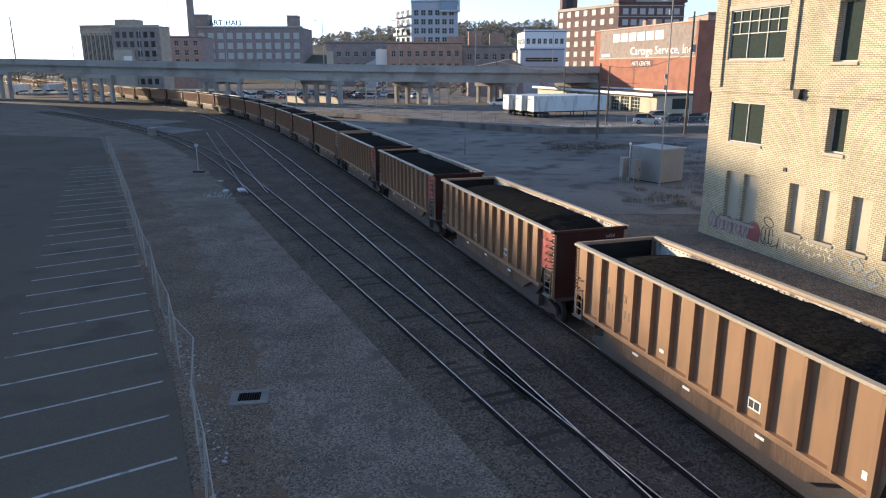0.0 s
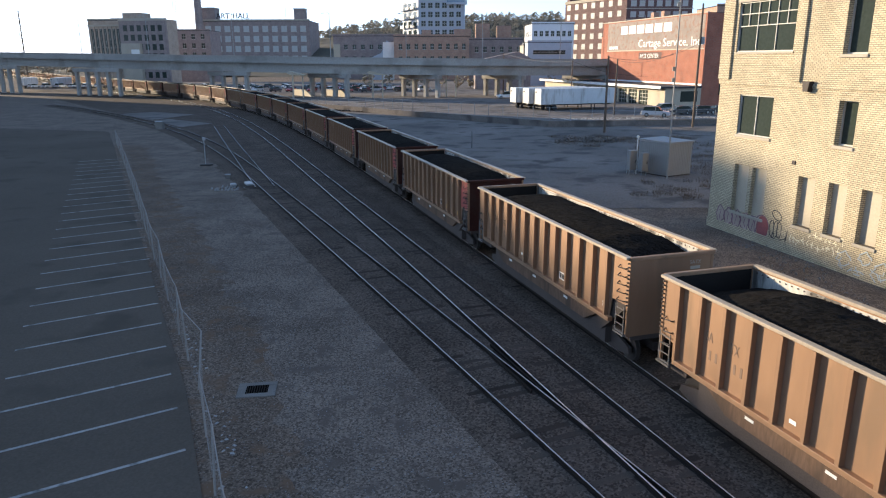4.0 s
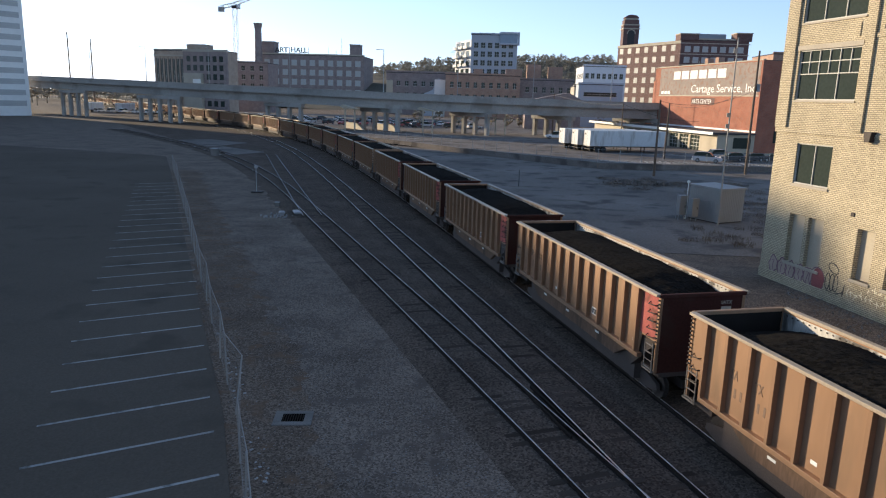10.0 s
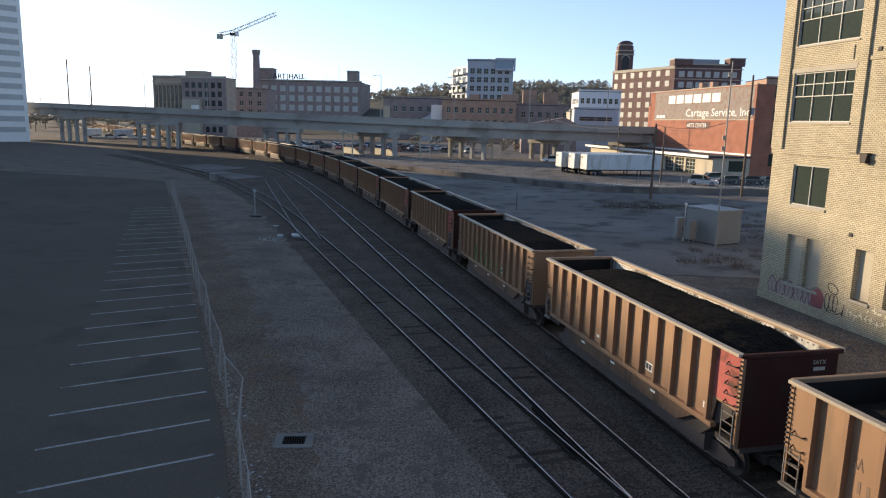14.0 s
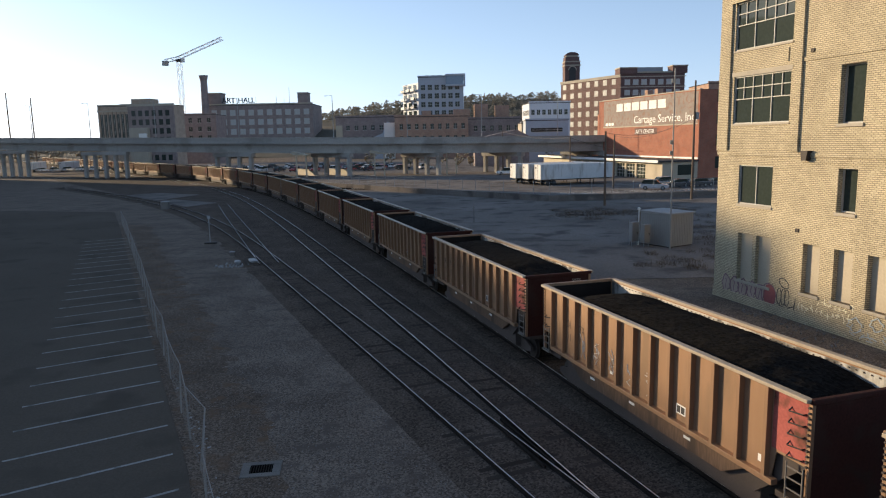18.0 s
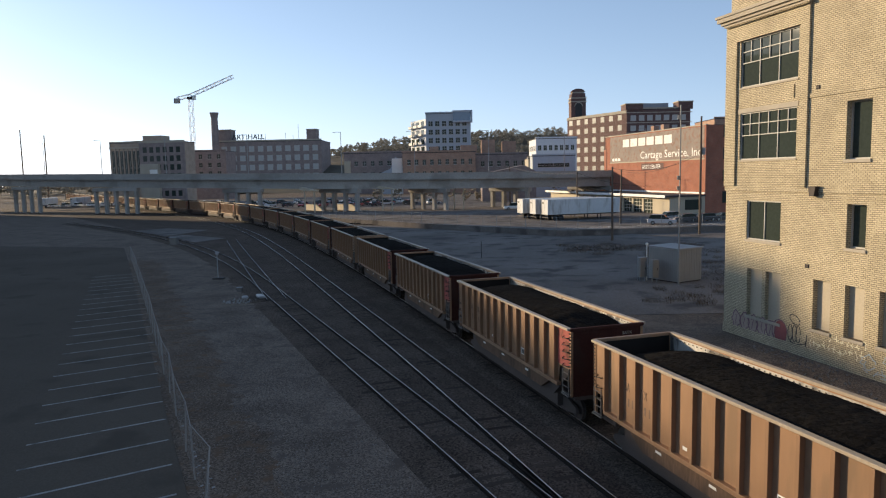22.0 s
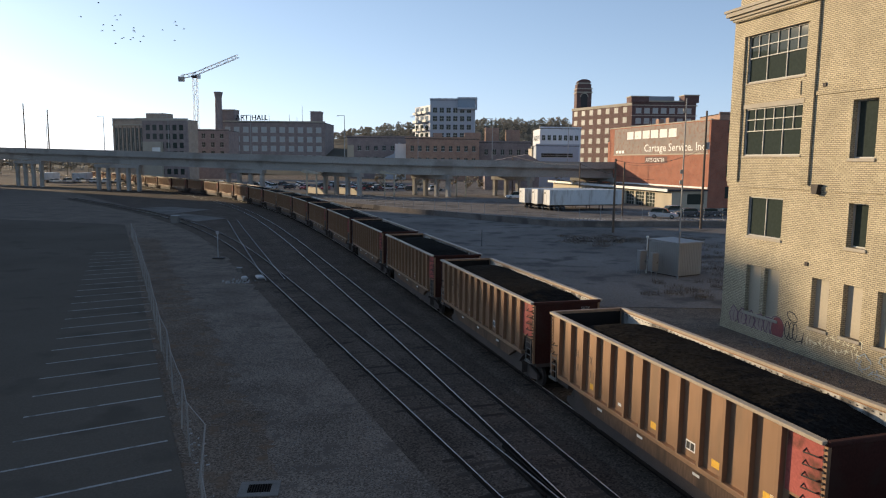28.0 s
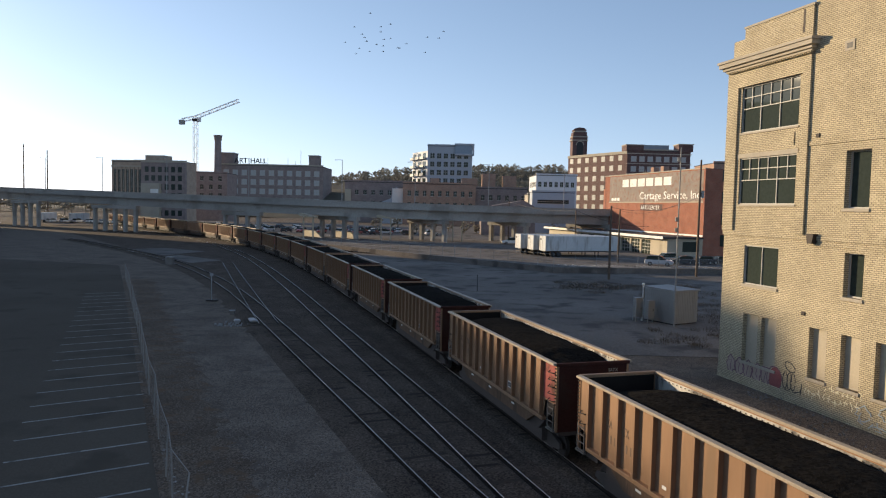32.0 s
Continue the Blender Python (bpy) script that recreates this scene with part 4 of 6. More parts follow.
scrawl(6.7, 0.72, 11, 0.26, 0.36, 0.04, CHALK, -0.036, "pale scrawled lettering")
scrawl(8.0, 1.2, 7, 0.26, 0.28, 0.035, CHALK, -0.005, "pale scrawled lettering")
for x, z, r in ((10.4, 0.75, 0.42), (11.6, 1.05, 0.36), (12.6, 0.7, 0.45), (13.9, 0.95, 0.4), (15.2, 0.8, 0.45)):
    stroke(house, "graffiti", [(x + r * (1 + 0.25 * math.sin(3 * k)) * math.cos(k * 0.5), z + 0.75 * r * (1 + 0.3 * math.cos(2 * k)) * math.sin(k * 0.5)) for k in range(13)], 0.06, BLUESPRAY, y=-0.036, label="pale blue graffiti outline")
scrawl(10.1, 0.15, 9, 0.5, 0.5, 0.05, BLUESPRAY, -0.046, "pale blue graffiti")


# ---- yard things ----
def plain_pole(name, label, x, y, h, r, material, arms=0, heading=0.0, lean=0.0):
    root = thing(name, label, "pole", pose(x, y, 0, 0, lean, heading))
    bm = bmesh.new()
    rod(bm, (0, 0, 0), (0, 0, h), r, 10, r * 0.65)
    part("shaft", bm, material, root)
    for i in range(arms):
        boxed("crossarm", material, root, -1.1, 1.1, -0.06, 0.06, h - 0.7 - i * 1.0, h - 0.58 - i * 1.0)
        for x in (-0.95, -0.5, 0.5, 0.95):
            bm = bmesh.new()
            rod(bm, (x, 0, h - 0.58 - i), (x, 0, h - 0.4 - i), 0.05, 6)
            part("insulator", bm, STONE, root)
    return root


mast = plain_pole("metal_mast", "tall thin silver metal mast beside the shed", 19.3, 60.4, 15.4, 0.075, GALV)
for z in (8.2, 9.1, 14.2):
    boxed("bracket", GALV, mast, -0.25, 0.05, -0.05, 0.05, z, z + 0.35)
plain_pole("utility_pole", "dark weathered wooden utility pole", 22.8, 101.0, 10.6, 0.19, WOODPOLE)
plain_pole("utility_pole", "dark weathered wooden utility pole", 29.0, 122.0, 10.2, 0.18, WOODPOLE, lean=0.6)
tp = plain_pole("utility_pole", "tall wooden utility pole with a transformer", 38.0, 108.6, 18.0, 0.20, WOODPOLE)
bm = bmesh.new()
rod(bm, (0.42, 0, 12.2), (0.42, 0, 13.3), 0.26, 12)
part("transformer", bm, GALV, tp, "grey transformer can")
plain_pole("utility_pole", "thin wooden utility pole beside the truck lot", 27.0, 153.0, 10.0, 0.16, WOODPOLE)
plain_pole("utility_pole", "wooden utility pole by the viaduct", 15.5, 190.0, 12.0, 0.18, WOODPOLE)


def wire(label, a, b, sag, r=0.02):
    a, b = Vector(a), Vector(b)
    v, f = [], []
    for k in range(13):
        p = a.lerp(b, k / 12) - Vector((0, 0, sag * 4 * (k / 12) * (1 - k / 12)))
        v += [p + Vector((0, 0, r)), p + Vector((r, r, -r)), p + Vector((-r, -r, -r))]
    for k in range(12):
        f += [(k * 3 + i, k * 3 + (i + 1) % 3, k * 3 + 3 + (i + 1) % 3, k * 3 + 3 + i) for i in range(3)]
    me = bpy.data.meshes.new("overhead_wire")
    me.from_pydata(v, [], f)
    me.materials.append(BLACK)
    tagged(part("overhead_wire", me, BLACK), label, "wire")


wire("thin dark wire slung between utility poles", (29, 122, 10.0), (38, 108.6, 13.2), 1.6)
wire("thin dark wire slung between utility poles", (22.8, 101, 10.4), (38, 108.6, 12.4), 1.2)
wire("thin dark wire slung between utility poles", (15.5, 190, 11.8), (27, 153, 9.8), 0.8, 0.03)
wire("thin dark wire slung between utility poles", (27, 153, 9.8), (45, 160, 6.5), 0.8, 0.03)

shed = thing("metal_shed", "grey sheet-metal equipment shed on bare dirt", "shed", pose(19.55, 61.2, 0, 0, 0, 32))
# corner towards the yard at the origin; long side runs away to the left
boxed("body", SHEDM, shed, 0, 3.0, 0, 3.4, 0.12, 2.95)
boxed("roof", GALV, shed, -0.1, 3.1, -0.1, 3.5, 2.95, 3.08, m=pose(0, 0, 0, 1.2, 0, 0))
boxed("skid", IRON, shed, 0.05, 2.95, 0.05, 3.35, 0, 0.12)
for i in range(15):
    boxed("corrugation", SHEDM, shed, -0.025, 0.0, 0.1 + i * 0.22, 0.19 + i * 0.22, 0.15, 2.93)
for i in range(13):
    boxed("corrugation", SHEDM, shed, 0.1 + i * 0.22, 0.19 + i * 0.22, -0.025, 0.0, 0.15, 2.93)
for k, (x, y, w, h) in enumerate(((16.6, 62.6, 0.75, 1.75), (17.5, 61.9, 0.7, 1.6))):
    cab = thing("electric_cabinet", "pale electric cabinet on two legs beside the shed", "cabinet", pose(x, y, 0, 0, 0, 25))
    boxed("case", SHEDM, cab, 0, w, 0, 0.45, 0.45, 0.45 + h, bevel=0.02)
    for dx in (0.06, w - 0.1):
        boxed("leg", GALV, cab, dx, dx + 0.05, 0.15, 0.2, 0, 0.45)
    boxed("handle", IRON, cab, w * 0.7, w * 0.7 + 0.04, -0.04, 0.0, 1.1, 1.3)
vp = plain_pole("vent_pipe", "pale vent pipe with a round cap beside the shed", 17.35, 63.3, 3.3, 0.06, WHITE)
bm = bmesh.new()
bmesh.ops.create_uvsphere(bm, u_segments=10, v_segments=6, radius=0.14, matrix=Matrix.Translation((0, 0, 3.35)))
part("cap", bm, WHITE, vp)
plain_pole("vent_pipe", "thin pale pipe standing beside the shed", 16.6, 63.6, 2.3, 0.04, GALV)
plain_pole("marker_post", "thin dark marker post standing in the dirt yard", 3.2, 83.0, 2.0, 0.05, BLACK)


def rubble(name, label, x, y, rx, ry, n, size, material, seed, h=0.25, category="rubble"):
    """A loose heap of small chunks."""
    rng = random.Random(seed)
    bm = Soup()
    for _ in range(n):
        a, r = rng.uniform(0, 6.28), math.sqrt(rng.random())
        s = size * rng.uniform(0.4, 1.4)
        m = pose(x + rx * r * math.cos(a), y + ry * r * math.sin(a), h * (1 - r) * rng.random() + s * 0.3, rng.uniform(0, 360), rng.uniform(0, 360), rng.uniform(0, 360))
        bm.box(m, s, s * rng.uniform(0.5, 1), s * rng.uniform(0.3, 0.8))
    tagged(part(name, bm.mesh(name, material), material), label, category, kind="stuff")


def weeds(name, label, spots, blades, height, material, seed):
    """Dry grass and weeds: thin bent blades round the given spots (x, y, radius)."""
    rng = random.Random(seed)
    v, f = [], []
    for x, y, r in spots:
        for _ in range(int(blades * r)):
            a, q = rng.uniform(0, 6.28), r * math.sqrt(rng.random())
            px, py = x + q * math.cos(a), y + q * math.sin(a)
            b, h, w = rng.uniform(0, 6.28), height * rng.uniform(0.4, 1.3), rng.uniform(0.004, 0.011)
            dx, dy, l = math.cos(b), math.sin(b), h * rng.uniform(0.1, 0.7)
            k = len(v)
            v += [(px - dy * w, py + dx * w, 0), (px + dy * w, py - dx * w, 0), (px + dx * l * 0.4 + dy * w * 0.7, py + dy * l * 0.4 - dx * w * 0.7, h * 0.6), (px + dx * l * 0.4 - dy * w * 0.7, py + dy * l * 0.4 + dx * w * 0.7, h * 0.6), (px + dx * l, py + dy * l, h)]
            f += [(k, k + 1, k + 2, k + 3), (k + 3, k + 2, k + 4)]
    me = bpy.data.meshes.new(name)
    me.from_pydata(v, [], f)
    me.materials.append(material)
    tagged(part(name, me, material), label, "weeds", kind="stuff")


rng = random.Random(21)
weeds("dry_weeds", "dry brown weeds along the chain-link fence", [(FENCE[i][0] + rng.uniform(0.3, 1.8) + i * 0.05, FENCE[i][1] + rng.uniform(-1, 2.4), rng.uniform(0.6, 1.5)) for i in range(2, 25) for _ in range(3)], 60, 0.055, WEED, 3)
weeds("dry_weeds", "dry brown brush beside the warehouse and shed", [(rng.uniform(14.6, 24), rng.uniform(50, 59), rng.uniform(0.4, 1.2)) for _ in range(22)] + [(rng.uniform(23, 32), rng.uniform(60, 95), rng.uniform(0.6, 2)) for _ in range(45)] + [(rng.uniform(13, 24), rng.uniform(84, 97), rng.uniform(0.5, 1.6)) for _ in range(22)], 150, 0.32, WEED, 5)
rubble("rubble_heap", "low heap of broken concrete and brush in the yard", 18.5, 90.5, 4.5, 2.5, 160, 0.3, YARD, 6, 0.6)
rubble("track_debris", "scattered pale debris beside the turnout", -17.6, 56.4, 1.4, 1.2, 60, 0.13, LITTER, 7, 0.05)
rubble("wall_debris", "loose stones and litter along the warehouse wall", 17.3, 33.5, 1.2, 8.0, 300, 0.07, PALESTONE, 8, 0.06)


def strewn(name, label, n, size, material, seed):
    """Stones strewn over the ground between fence and train, thinning out with distance."""
    rng = random.Random(seed)
    so = Soup()
    while n:
        y = 9 + 60 * rng.random() ** 1.9
        left, right = -1.6 - 0.49 * (y - 6), 8.3 - 0.31 * (y - 12)
        x = rng.uniform(left, right)
        s = size * rng.uniform(0.5, 1.5)
        so.box(pose(x, y, 0.0, rng.uniform(-25, 25), rng.uniform(-25, 25), rng.uniform(0, 360)), s, s * rng.uniform(0.5, 0.9), s * rng.uniform(0.2, 0.35))
        n -= 1
    tagged(part(name, so.mesh(name, material), material), label, "ballast", kind="stuff")


strewn("loose_ballast", "small pale ballast stones strewn across the yard", 14000, 0.034, PALESTONE, 11)
rng = random.Random(13)
scraps = Soup()
for _ in range(70):
    u = 6 * rng.random() ** 1.4 + 1
    i = int(u)
    x = FENCE[i][0] + (FENCE[i + 1][0] - FENCE[i][0]) * (u - i) + 0.12 + 0.7 * rng.random() ** 1.6
    y = FENCE[i][1] + (FENCE[i + 1][1] - FENCE[i][1]) * (u - i)
    s = rng.uniform(0.04, 0.12)
    scraps.box(pose(x, y, 0.02, rng.uniform(-9, 9), rng.uniform(-9, 9), rng.uniform(0, 360)), s, s * rng.uniform(0.4, 0.9), 0.015)
tagged(part("fence_litter", scraps.mesh("fence_litter", LITTER), LITTER), "pale scraps of litter at the foot of the fence", "litter", kind="stuff")

# ---- low retaining wall and fence of the truck lot ----
WALL = np.array([(-100, 235.0), (-30, 160), (-6, 132), (16.2, 109.7)])
wall_pts = np.concatenate([np.linspace(a, b, 12, endpoint=False) for a, b in zip(WALL, WALL[1:])] + [WALL[-1:]])
rw = thing("retaining_wall", "low weathered concrete retaining wall of the truck lot", "wall", kind="structure")
swept("wall_body", wall_pts, [(-0.2, -0.1), (0.2, -0.1), (0.2, 0.98), (-0.2, 0.98)], YARD, rw)
yf = thing("yard_fence", "chain-link fence on steel posts round the truck lot", "fence")
edge = [(-30, 160), (-6, 132), (16.2, 109.7), (40, 112.6), (62, 115.4)]
for (x0, y0), (x1, y1) in zip(edge, edge[1:]):
    n = max(2, round(math.hypot(x1 - x0, y1 - y0) / 3.2))
    for k in range(n):
        x, y = x0 + (x1 - x0) * k / n, y0 + (y1 - y0) * k / n
        bm = bmesh.new()
        rod(bm, (x, y + 0.5, 0.8), (x, y + 0.5, 3.0), 0.035, 6)
        part("post", bm, GALV, yf)
    bm = bmesh.new()
    for z in (1.0, 1.7, 2.4, 2.95):
        rod(bm, (x0, y0 + 0.5, z), (x1, y1 + 0.5, z), 0.015, 4)
    part("line_wire", bm, GALV, yf)
for k in range(22):
    boxed("stall_line", WHITE, raised, -0.06, 0.06, 0, 5.0, 0.902, 0.906, m=pose(20 + k * 1.35, 111.6 + k * 0.16, 0, 0, 0, 32))


# ---- trailers and vehicles ----
TRAILER_WHITE = mat("chalky_trailer_white", (0.52, 0.53, 0.53), 0.6, var=0.12, scale=0.8, stain=(0.36, 0.35, 0.33), amount=0.3, streak=True)


def trailer(x, y, heading, z=0.9):
    root = thing("semi_trailer", "white box semi-trailer parked on its landing legs", "trailer", pose(x, y, z, 0, 0, heading), group="parked trailers")
    boxed("box_body", TRAILER_WHITE, root, 0, 15.8, -1.28, 1.28, 1.15, 4.0, bevel=0.04)
    boxed("chassis", IRON, root, 0.3, 15.4, -0.6, 0.6, 0.95, 1.15)
    boxed("door_seam", IRON, root, -0.012, 0.0, -0.015, 0.015, 1.2, 3.95)
    boxed("bumper", IRON, root, 0.05, 0.15, -1.1, 1.1, 0.55, 0.7)
    for k in range(13):
        boxed("side_post", TRAILER_WHITE, root, 0.6 + k * 1.2, 0.64 + k * 1.2, 1.28, 1.295, 1.2, 3.95)
    boxed("side_mark", BLACK, root, -0.02, -0.012, 0.4, 1.0, 3.2, 3.5)
    for x in (1.6, 2.9):
        for s in (-1, 1):
            bm = bmesh.new()
            rod(bm, (x, s * 0.75, 0.5), (x, s * 1.25, 0.5), 0.5, 16)
            part("wheel", bm, RUBBER, root)
    for s in (-0.6, 0.6):
        boxed("landing_leg", IRON, root, 11.8, 11.95, s - 0.06, s + 0.06, 0, 1.15)
    return root


t0 = trailer(17.4, 133.6, 20)
copy_thing(t0, pose(15.5, 137.0, 0.9, 0, 0, 20))
copy_thing(t0, pose(13.4, 140.6, 0.9, 0, 0, 20))


copy_thing(t0, pose(-167, 283, 0.0, 0, 0, 102))
copy_thing(t0, pose(-155, 285, 0.0, 0, 0, 98))


def car(paint, label, tall=1.62, length=4.6, cat="car"):
    root = thing("parked_car", label, cat)
    h, L = tall, length / 2
    bm = bmesh.new()
    prism(bm, [(-L, 0.35), (-L + 0.1, 0.3), (L - 0.1, 0.3), (L, 0.4), (L, 0.72), (L - 0.3, 0.85), (L - 1.15, 0.98), (-L + 0.15, 1.02), (-L, 0.9)], -0.9, 0.9)
    part("body", bm, paint, root, bevel=0.05)
    bm = bmesh.new()
    prism(bm, [(L - 1.2, 0.97), (L - 1.95, h - 0.06), (L - 2.3, h), (-L + 0.75, h), (-L + 0.45, h - 0.1), (-L + 0.15, 1.0)], -0.74, 0.74)
    part("cabin_glass", bm, GLASS, root, bevel=0.03)
    bm = bmesh.new()
    prism(bm, [(L - 2.0, h - 0.05), (L - 2.3, h + 0.02), (-L + 0.75, h + 0.02), (-L + 0.5, h - 0.06)], -0.70, 0.70)
    part("roof", bm, paint, root)
    for x in (-L + 0.9, L - 0.9):
        for s in (-1, 1):
            bm = bmesh.new()
            rod(bm, (x, s * 0.7, 0.34), (x, s * 0.93, 0.34), 0.34, 14)
            wh = part("wheel", bm, RUBBER, root)
            bm = bmesh.new()
            rod(bm, (x, s * 0.93, 0.34), (x, s * 0.94, 0.34), 0.2, 10)
            part("rim", bm, GALV, wh)
    for s in (-0.62, 0.62):
        boxed("headlight", WHITE, root, L - 0.02, L + 0.012, s - 0.18, s + 0.18, 0.62, 0.74)
        boxed("tail_light", CRIMSON, root, -L - 0.012, -L + 0.02, s - 0.14, s + 0.14, 0.72, 0.95)
    return root


suv = car(SILVER, "silver suv parked beside the garage", 1.7, 4.6)
suv.matrix_basis = pose(35.0, 118.0, 0.9, 0, 0, -22)
c2 = car(DARKCAR, "dark sedan parked beside the garage", 1.45, 4.7)
c2.matrix_basis = pose(40.0, 122.5, 0.9, 0, 0, 200)
copy_thing(c2, pose(43.8, 123.5, 0.9, 0, 0, 196))
copy_thing(suv, pose(38.4, 126.0, 0.9, 0, 0, 195))
copy_thing(c2, pose(47.6, 124.5, 0.9, 0, 0, 196))
pick = car(WHITE, "white pickup truck parked by the viaduct", 1.75, 5.4, "truck")
pick.matrix_basis = pose(15.6, 178, 0.9, 0, 0, 190)
wcar = car(WHITE, "white car in the far parking lot", 1.5, 4.6)
wcar.matrix_basis = pose(-70, 258, 0.9, 0, 0, 15)
rcar = car(REDCAR, "red car in the far parking lot", 1.5, 4.6)
rcar.matrix_basis = pose(-28, 232, 0.9, 0, 0, 12)
rng = random.Random(31)
for row in range(4):
    for k in range(13):
        x, y = -92 + k * 6.0 + row * 3 + rng.uniform(-0.6, 0.6), 262 - k * 1.2 - row * 11
        src = rng.choice((wcar, wcar, suv, c2, c2, rcar))
        if rng.random() < 0.78 and not (-80 < x < -66 and row == 0):
            copy_thing(src, pose(x, y, 0.9, 0, 0, rng.choice((75, 255)) + rng.uniform(-4, 4)))
for k in range(9):
    copy_thing(rng.choice((wcar, suv)), pose(-150 + k * 4.4, 262 + k * 1.0, 0.9, 0, 0, 80 + rng.uniform(-5, 5)))
for k in range(5):
    copy_thing(rng.choice((c2, rcar, suv)), pose(-36 + k * 7.5, 222 + rng.uniform(-2, 2), 0.9, 0, 0, rng.uniform(0, 30)))


# ---- the viaduct ----
DECK = [(-230, 300, 14.6), (-180, 274, 13.8), (-132, 248, 12.9), (-85, 222, 12.0), (-33, 200, 11.0), (0, 197, 10.5), (35, 201, 10.2), (75, 208, 10.4), (120, 212, 10.6)]
dk = (np.array(DECK) - (0, 0, 10)) * 0.95 + (0, 0, 10)
tt = np.linspace(0, len(dk) - 1, 90)
deck_pts = np.stack([np.interp(tt, range(len(dk)), dk[:, i]) for i in range(3)], 1)
for _ in range(6):
    deck_pts[1:-1] = (deck_pts[:-2] + 2 * deck_pts[1:-1] + deck_pts[2:]) / 4
via = thing("viaduct", "long grey concrete road viaduct on rows of columns", "bridge")


def deck_bar(name, off, half, z0, z1, material):
    """A bar along the deck: off to the right, heights below its top line."""
    t = np.gradient(deck_pts[:, :2], axis=0)
    t /= np.linalg.norm(t, axis=1)[:, None]
    r = np.stack([t[:, 1], -t[:, 0]], 1)
    v, f = [], []
    for p, q in zip(deck_pts, r):
        for o, z in ((off - half, z0), (off + half, z0), (off + half, z1), (off - half, z1)):
            v.append((p[0] + q[0] * o, p[1] + q[1] * o, p[2] + z))
    for i in range(len(deck_pts) - 1):
        for j in range(4):
            f.append((i * 4 + j, i * 4 + (j + 1) % 4, i * 4 + 4 + (j + 1) % 4, i * 4 + 4 + j))
    me = bpy.data.meshes.new(name)
    me.from_pydata(v, [], f)
    me.materials.append(material)
    return part(name, me, material, via)


DECKC = mat("grey_deck_concrete", (0.35, 0.325, 0.29), 0.85, var=0.2, scale=0.15, fine=20, stain=(0.26, 0.24, 0.21), amount=0.4)
deck_bar("deck_slab", 0, 6.0, -1.65, -1.1, DECKC)
for o in (-5.7, 5.7):
    deck_bar("barrier", o, 0.18, -1.1, 0.0, DECKC)
    deck_bar("barrier_cap", o, 0.26, -0.02, 0.12, DECKC)
for o in (-4.6, -1.6, 1.6, 4.6):
    deck_bar("girder", o, 0.3, -3.9, -1.65, DECKC)
    deck_bar("girder_flange", o, 0.45, -4.02, -3.9, DECKC)
# skewed bents of four columns, in line with the tracks below; each starts at the near edge of the deck
step = np.gradient(deck_pts[:, :2], axis=0)
step /= np.linalg.norm(step, axis=1)[:, None]
near_edge = deck_pts[:, :2] + 5.0 * np.stack([step[:, 1], -step[:, 0]], 1)
GAP = 4.4
for yaw, along, cols in ((39.0, 64, 4), (30.8, 64, 4), (24.25, 66, 5), (15.8, 60, 4), (7.4, 52, 4), (0.4, 44, 4), (-5.8, 40, 4), (-12.5, 40, 4)):
    i = int(np.argmin(abs(np.degrees(np.arctan2(-near_edge[:, 0], near_edge[:, 1])) - yaw)))
    x, y, top = *near_edge[i], deck_pts[i, 2] - 5.05
    m = pose(x, y, 0, 0, 0, along)
    boxed("pier_cap", DECKC, via, -0.75, 0.75, -0.9, (cols - 1) * GAP + 0.9, top, top + 1.05, m=m, bevel=0.05)
    for k in range(cols):
        boxed("column", DECKC, via, -0.52, 0.52, k * GAP - 0.52, k * GAP + 0.52, 0.0, top, m=m, bevel=0.08)
for i in range(3, len(deck_pts) - 1, 7):
    p = deck_pts[i]
    sl = plain_pole("street_lamp", "slim grey street lamp on the viaduct", p[0], p[1] + 5.5, 0.1, 0.05, GALV)
    bm = bmesh.new()
    rod(bm, (0, 0, p[2] - 0.9), (0, 0, p[2] + 11.5), 0.13, 6, 0.07)
    part("pole_shaft", bm, GALV, sl)
    boxed("lamp_arm", GALV, sl, -1.6, 0.0, -0.05, 0.05, p[2] + 11.4, p[2] + 11.5)
    boxed("lamp_head", GALV, sl, -2.1, -1.5, -0.12, 0.12, p[2] + 11.32, p[2] + 11.46)
for x, y, h in ((-183.8, 300, 32.9), (-173.6, 300, 30.4)):
    plain_pole("light_mast", "tall thin light mast beyond the viaduct", x, y, h, 0.34, WOODPOLE)
ab = thing("bridge_abutment", "dark earth embankment wall where the viaduct lands", "wall")
boxed("abutment_wall", BROWNWALL, ab, 38, 72, 206, 214, 0, 8.0)
for x, y, w in ((-24.0, 184.5, 15.0), (-34.8, 189.5, 12.0)):
    lw = thing("low_wall", "short sunlit tan concrete wall under the viaduct", "wall", pose(x, y, 0, 0, 0, 35))
    bm = bmesh.new()
    prism(bm, [(0, 0.0), (w, 0.0), (w, 2.5), (4.5, 2.4), (0, 1.0)], -0.2, 0.2)
    bmesh.ops.transform(bm, matrix=pose(0, 0, 0, 0, 0, 90), verts=bm.verts[:])
    part("panel", bm, BEIGE, lw)
    boxed("coping", STONE, lw, -0.28, 0.28, 4.5, w, 2.47, 2.6)
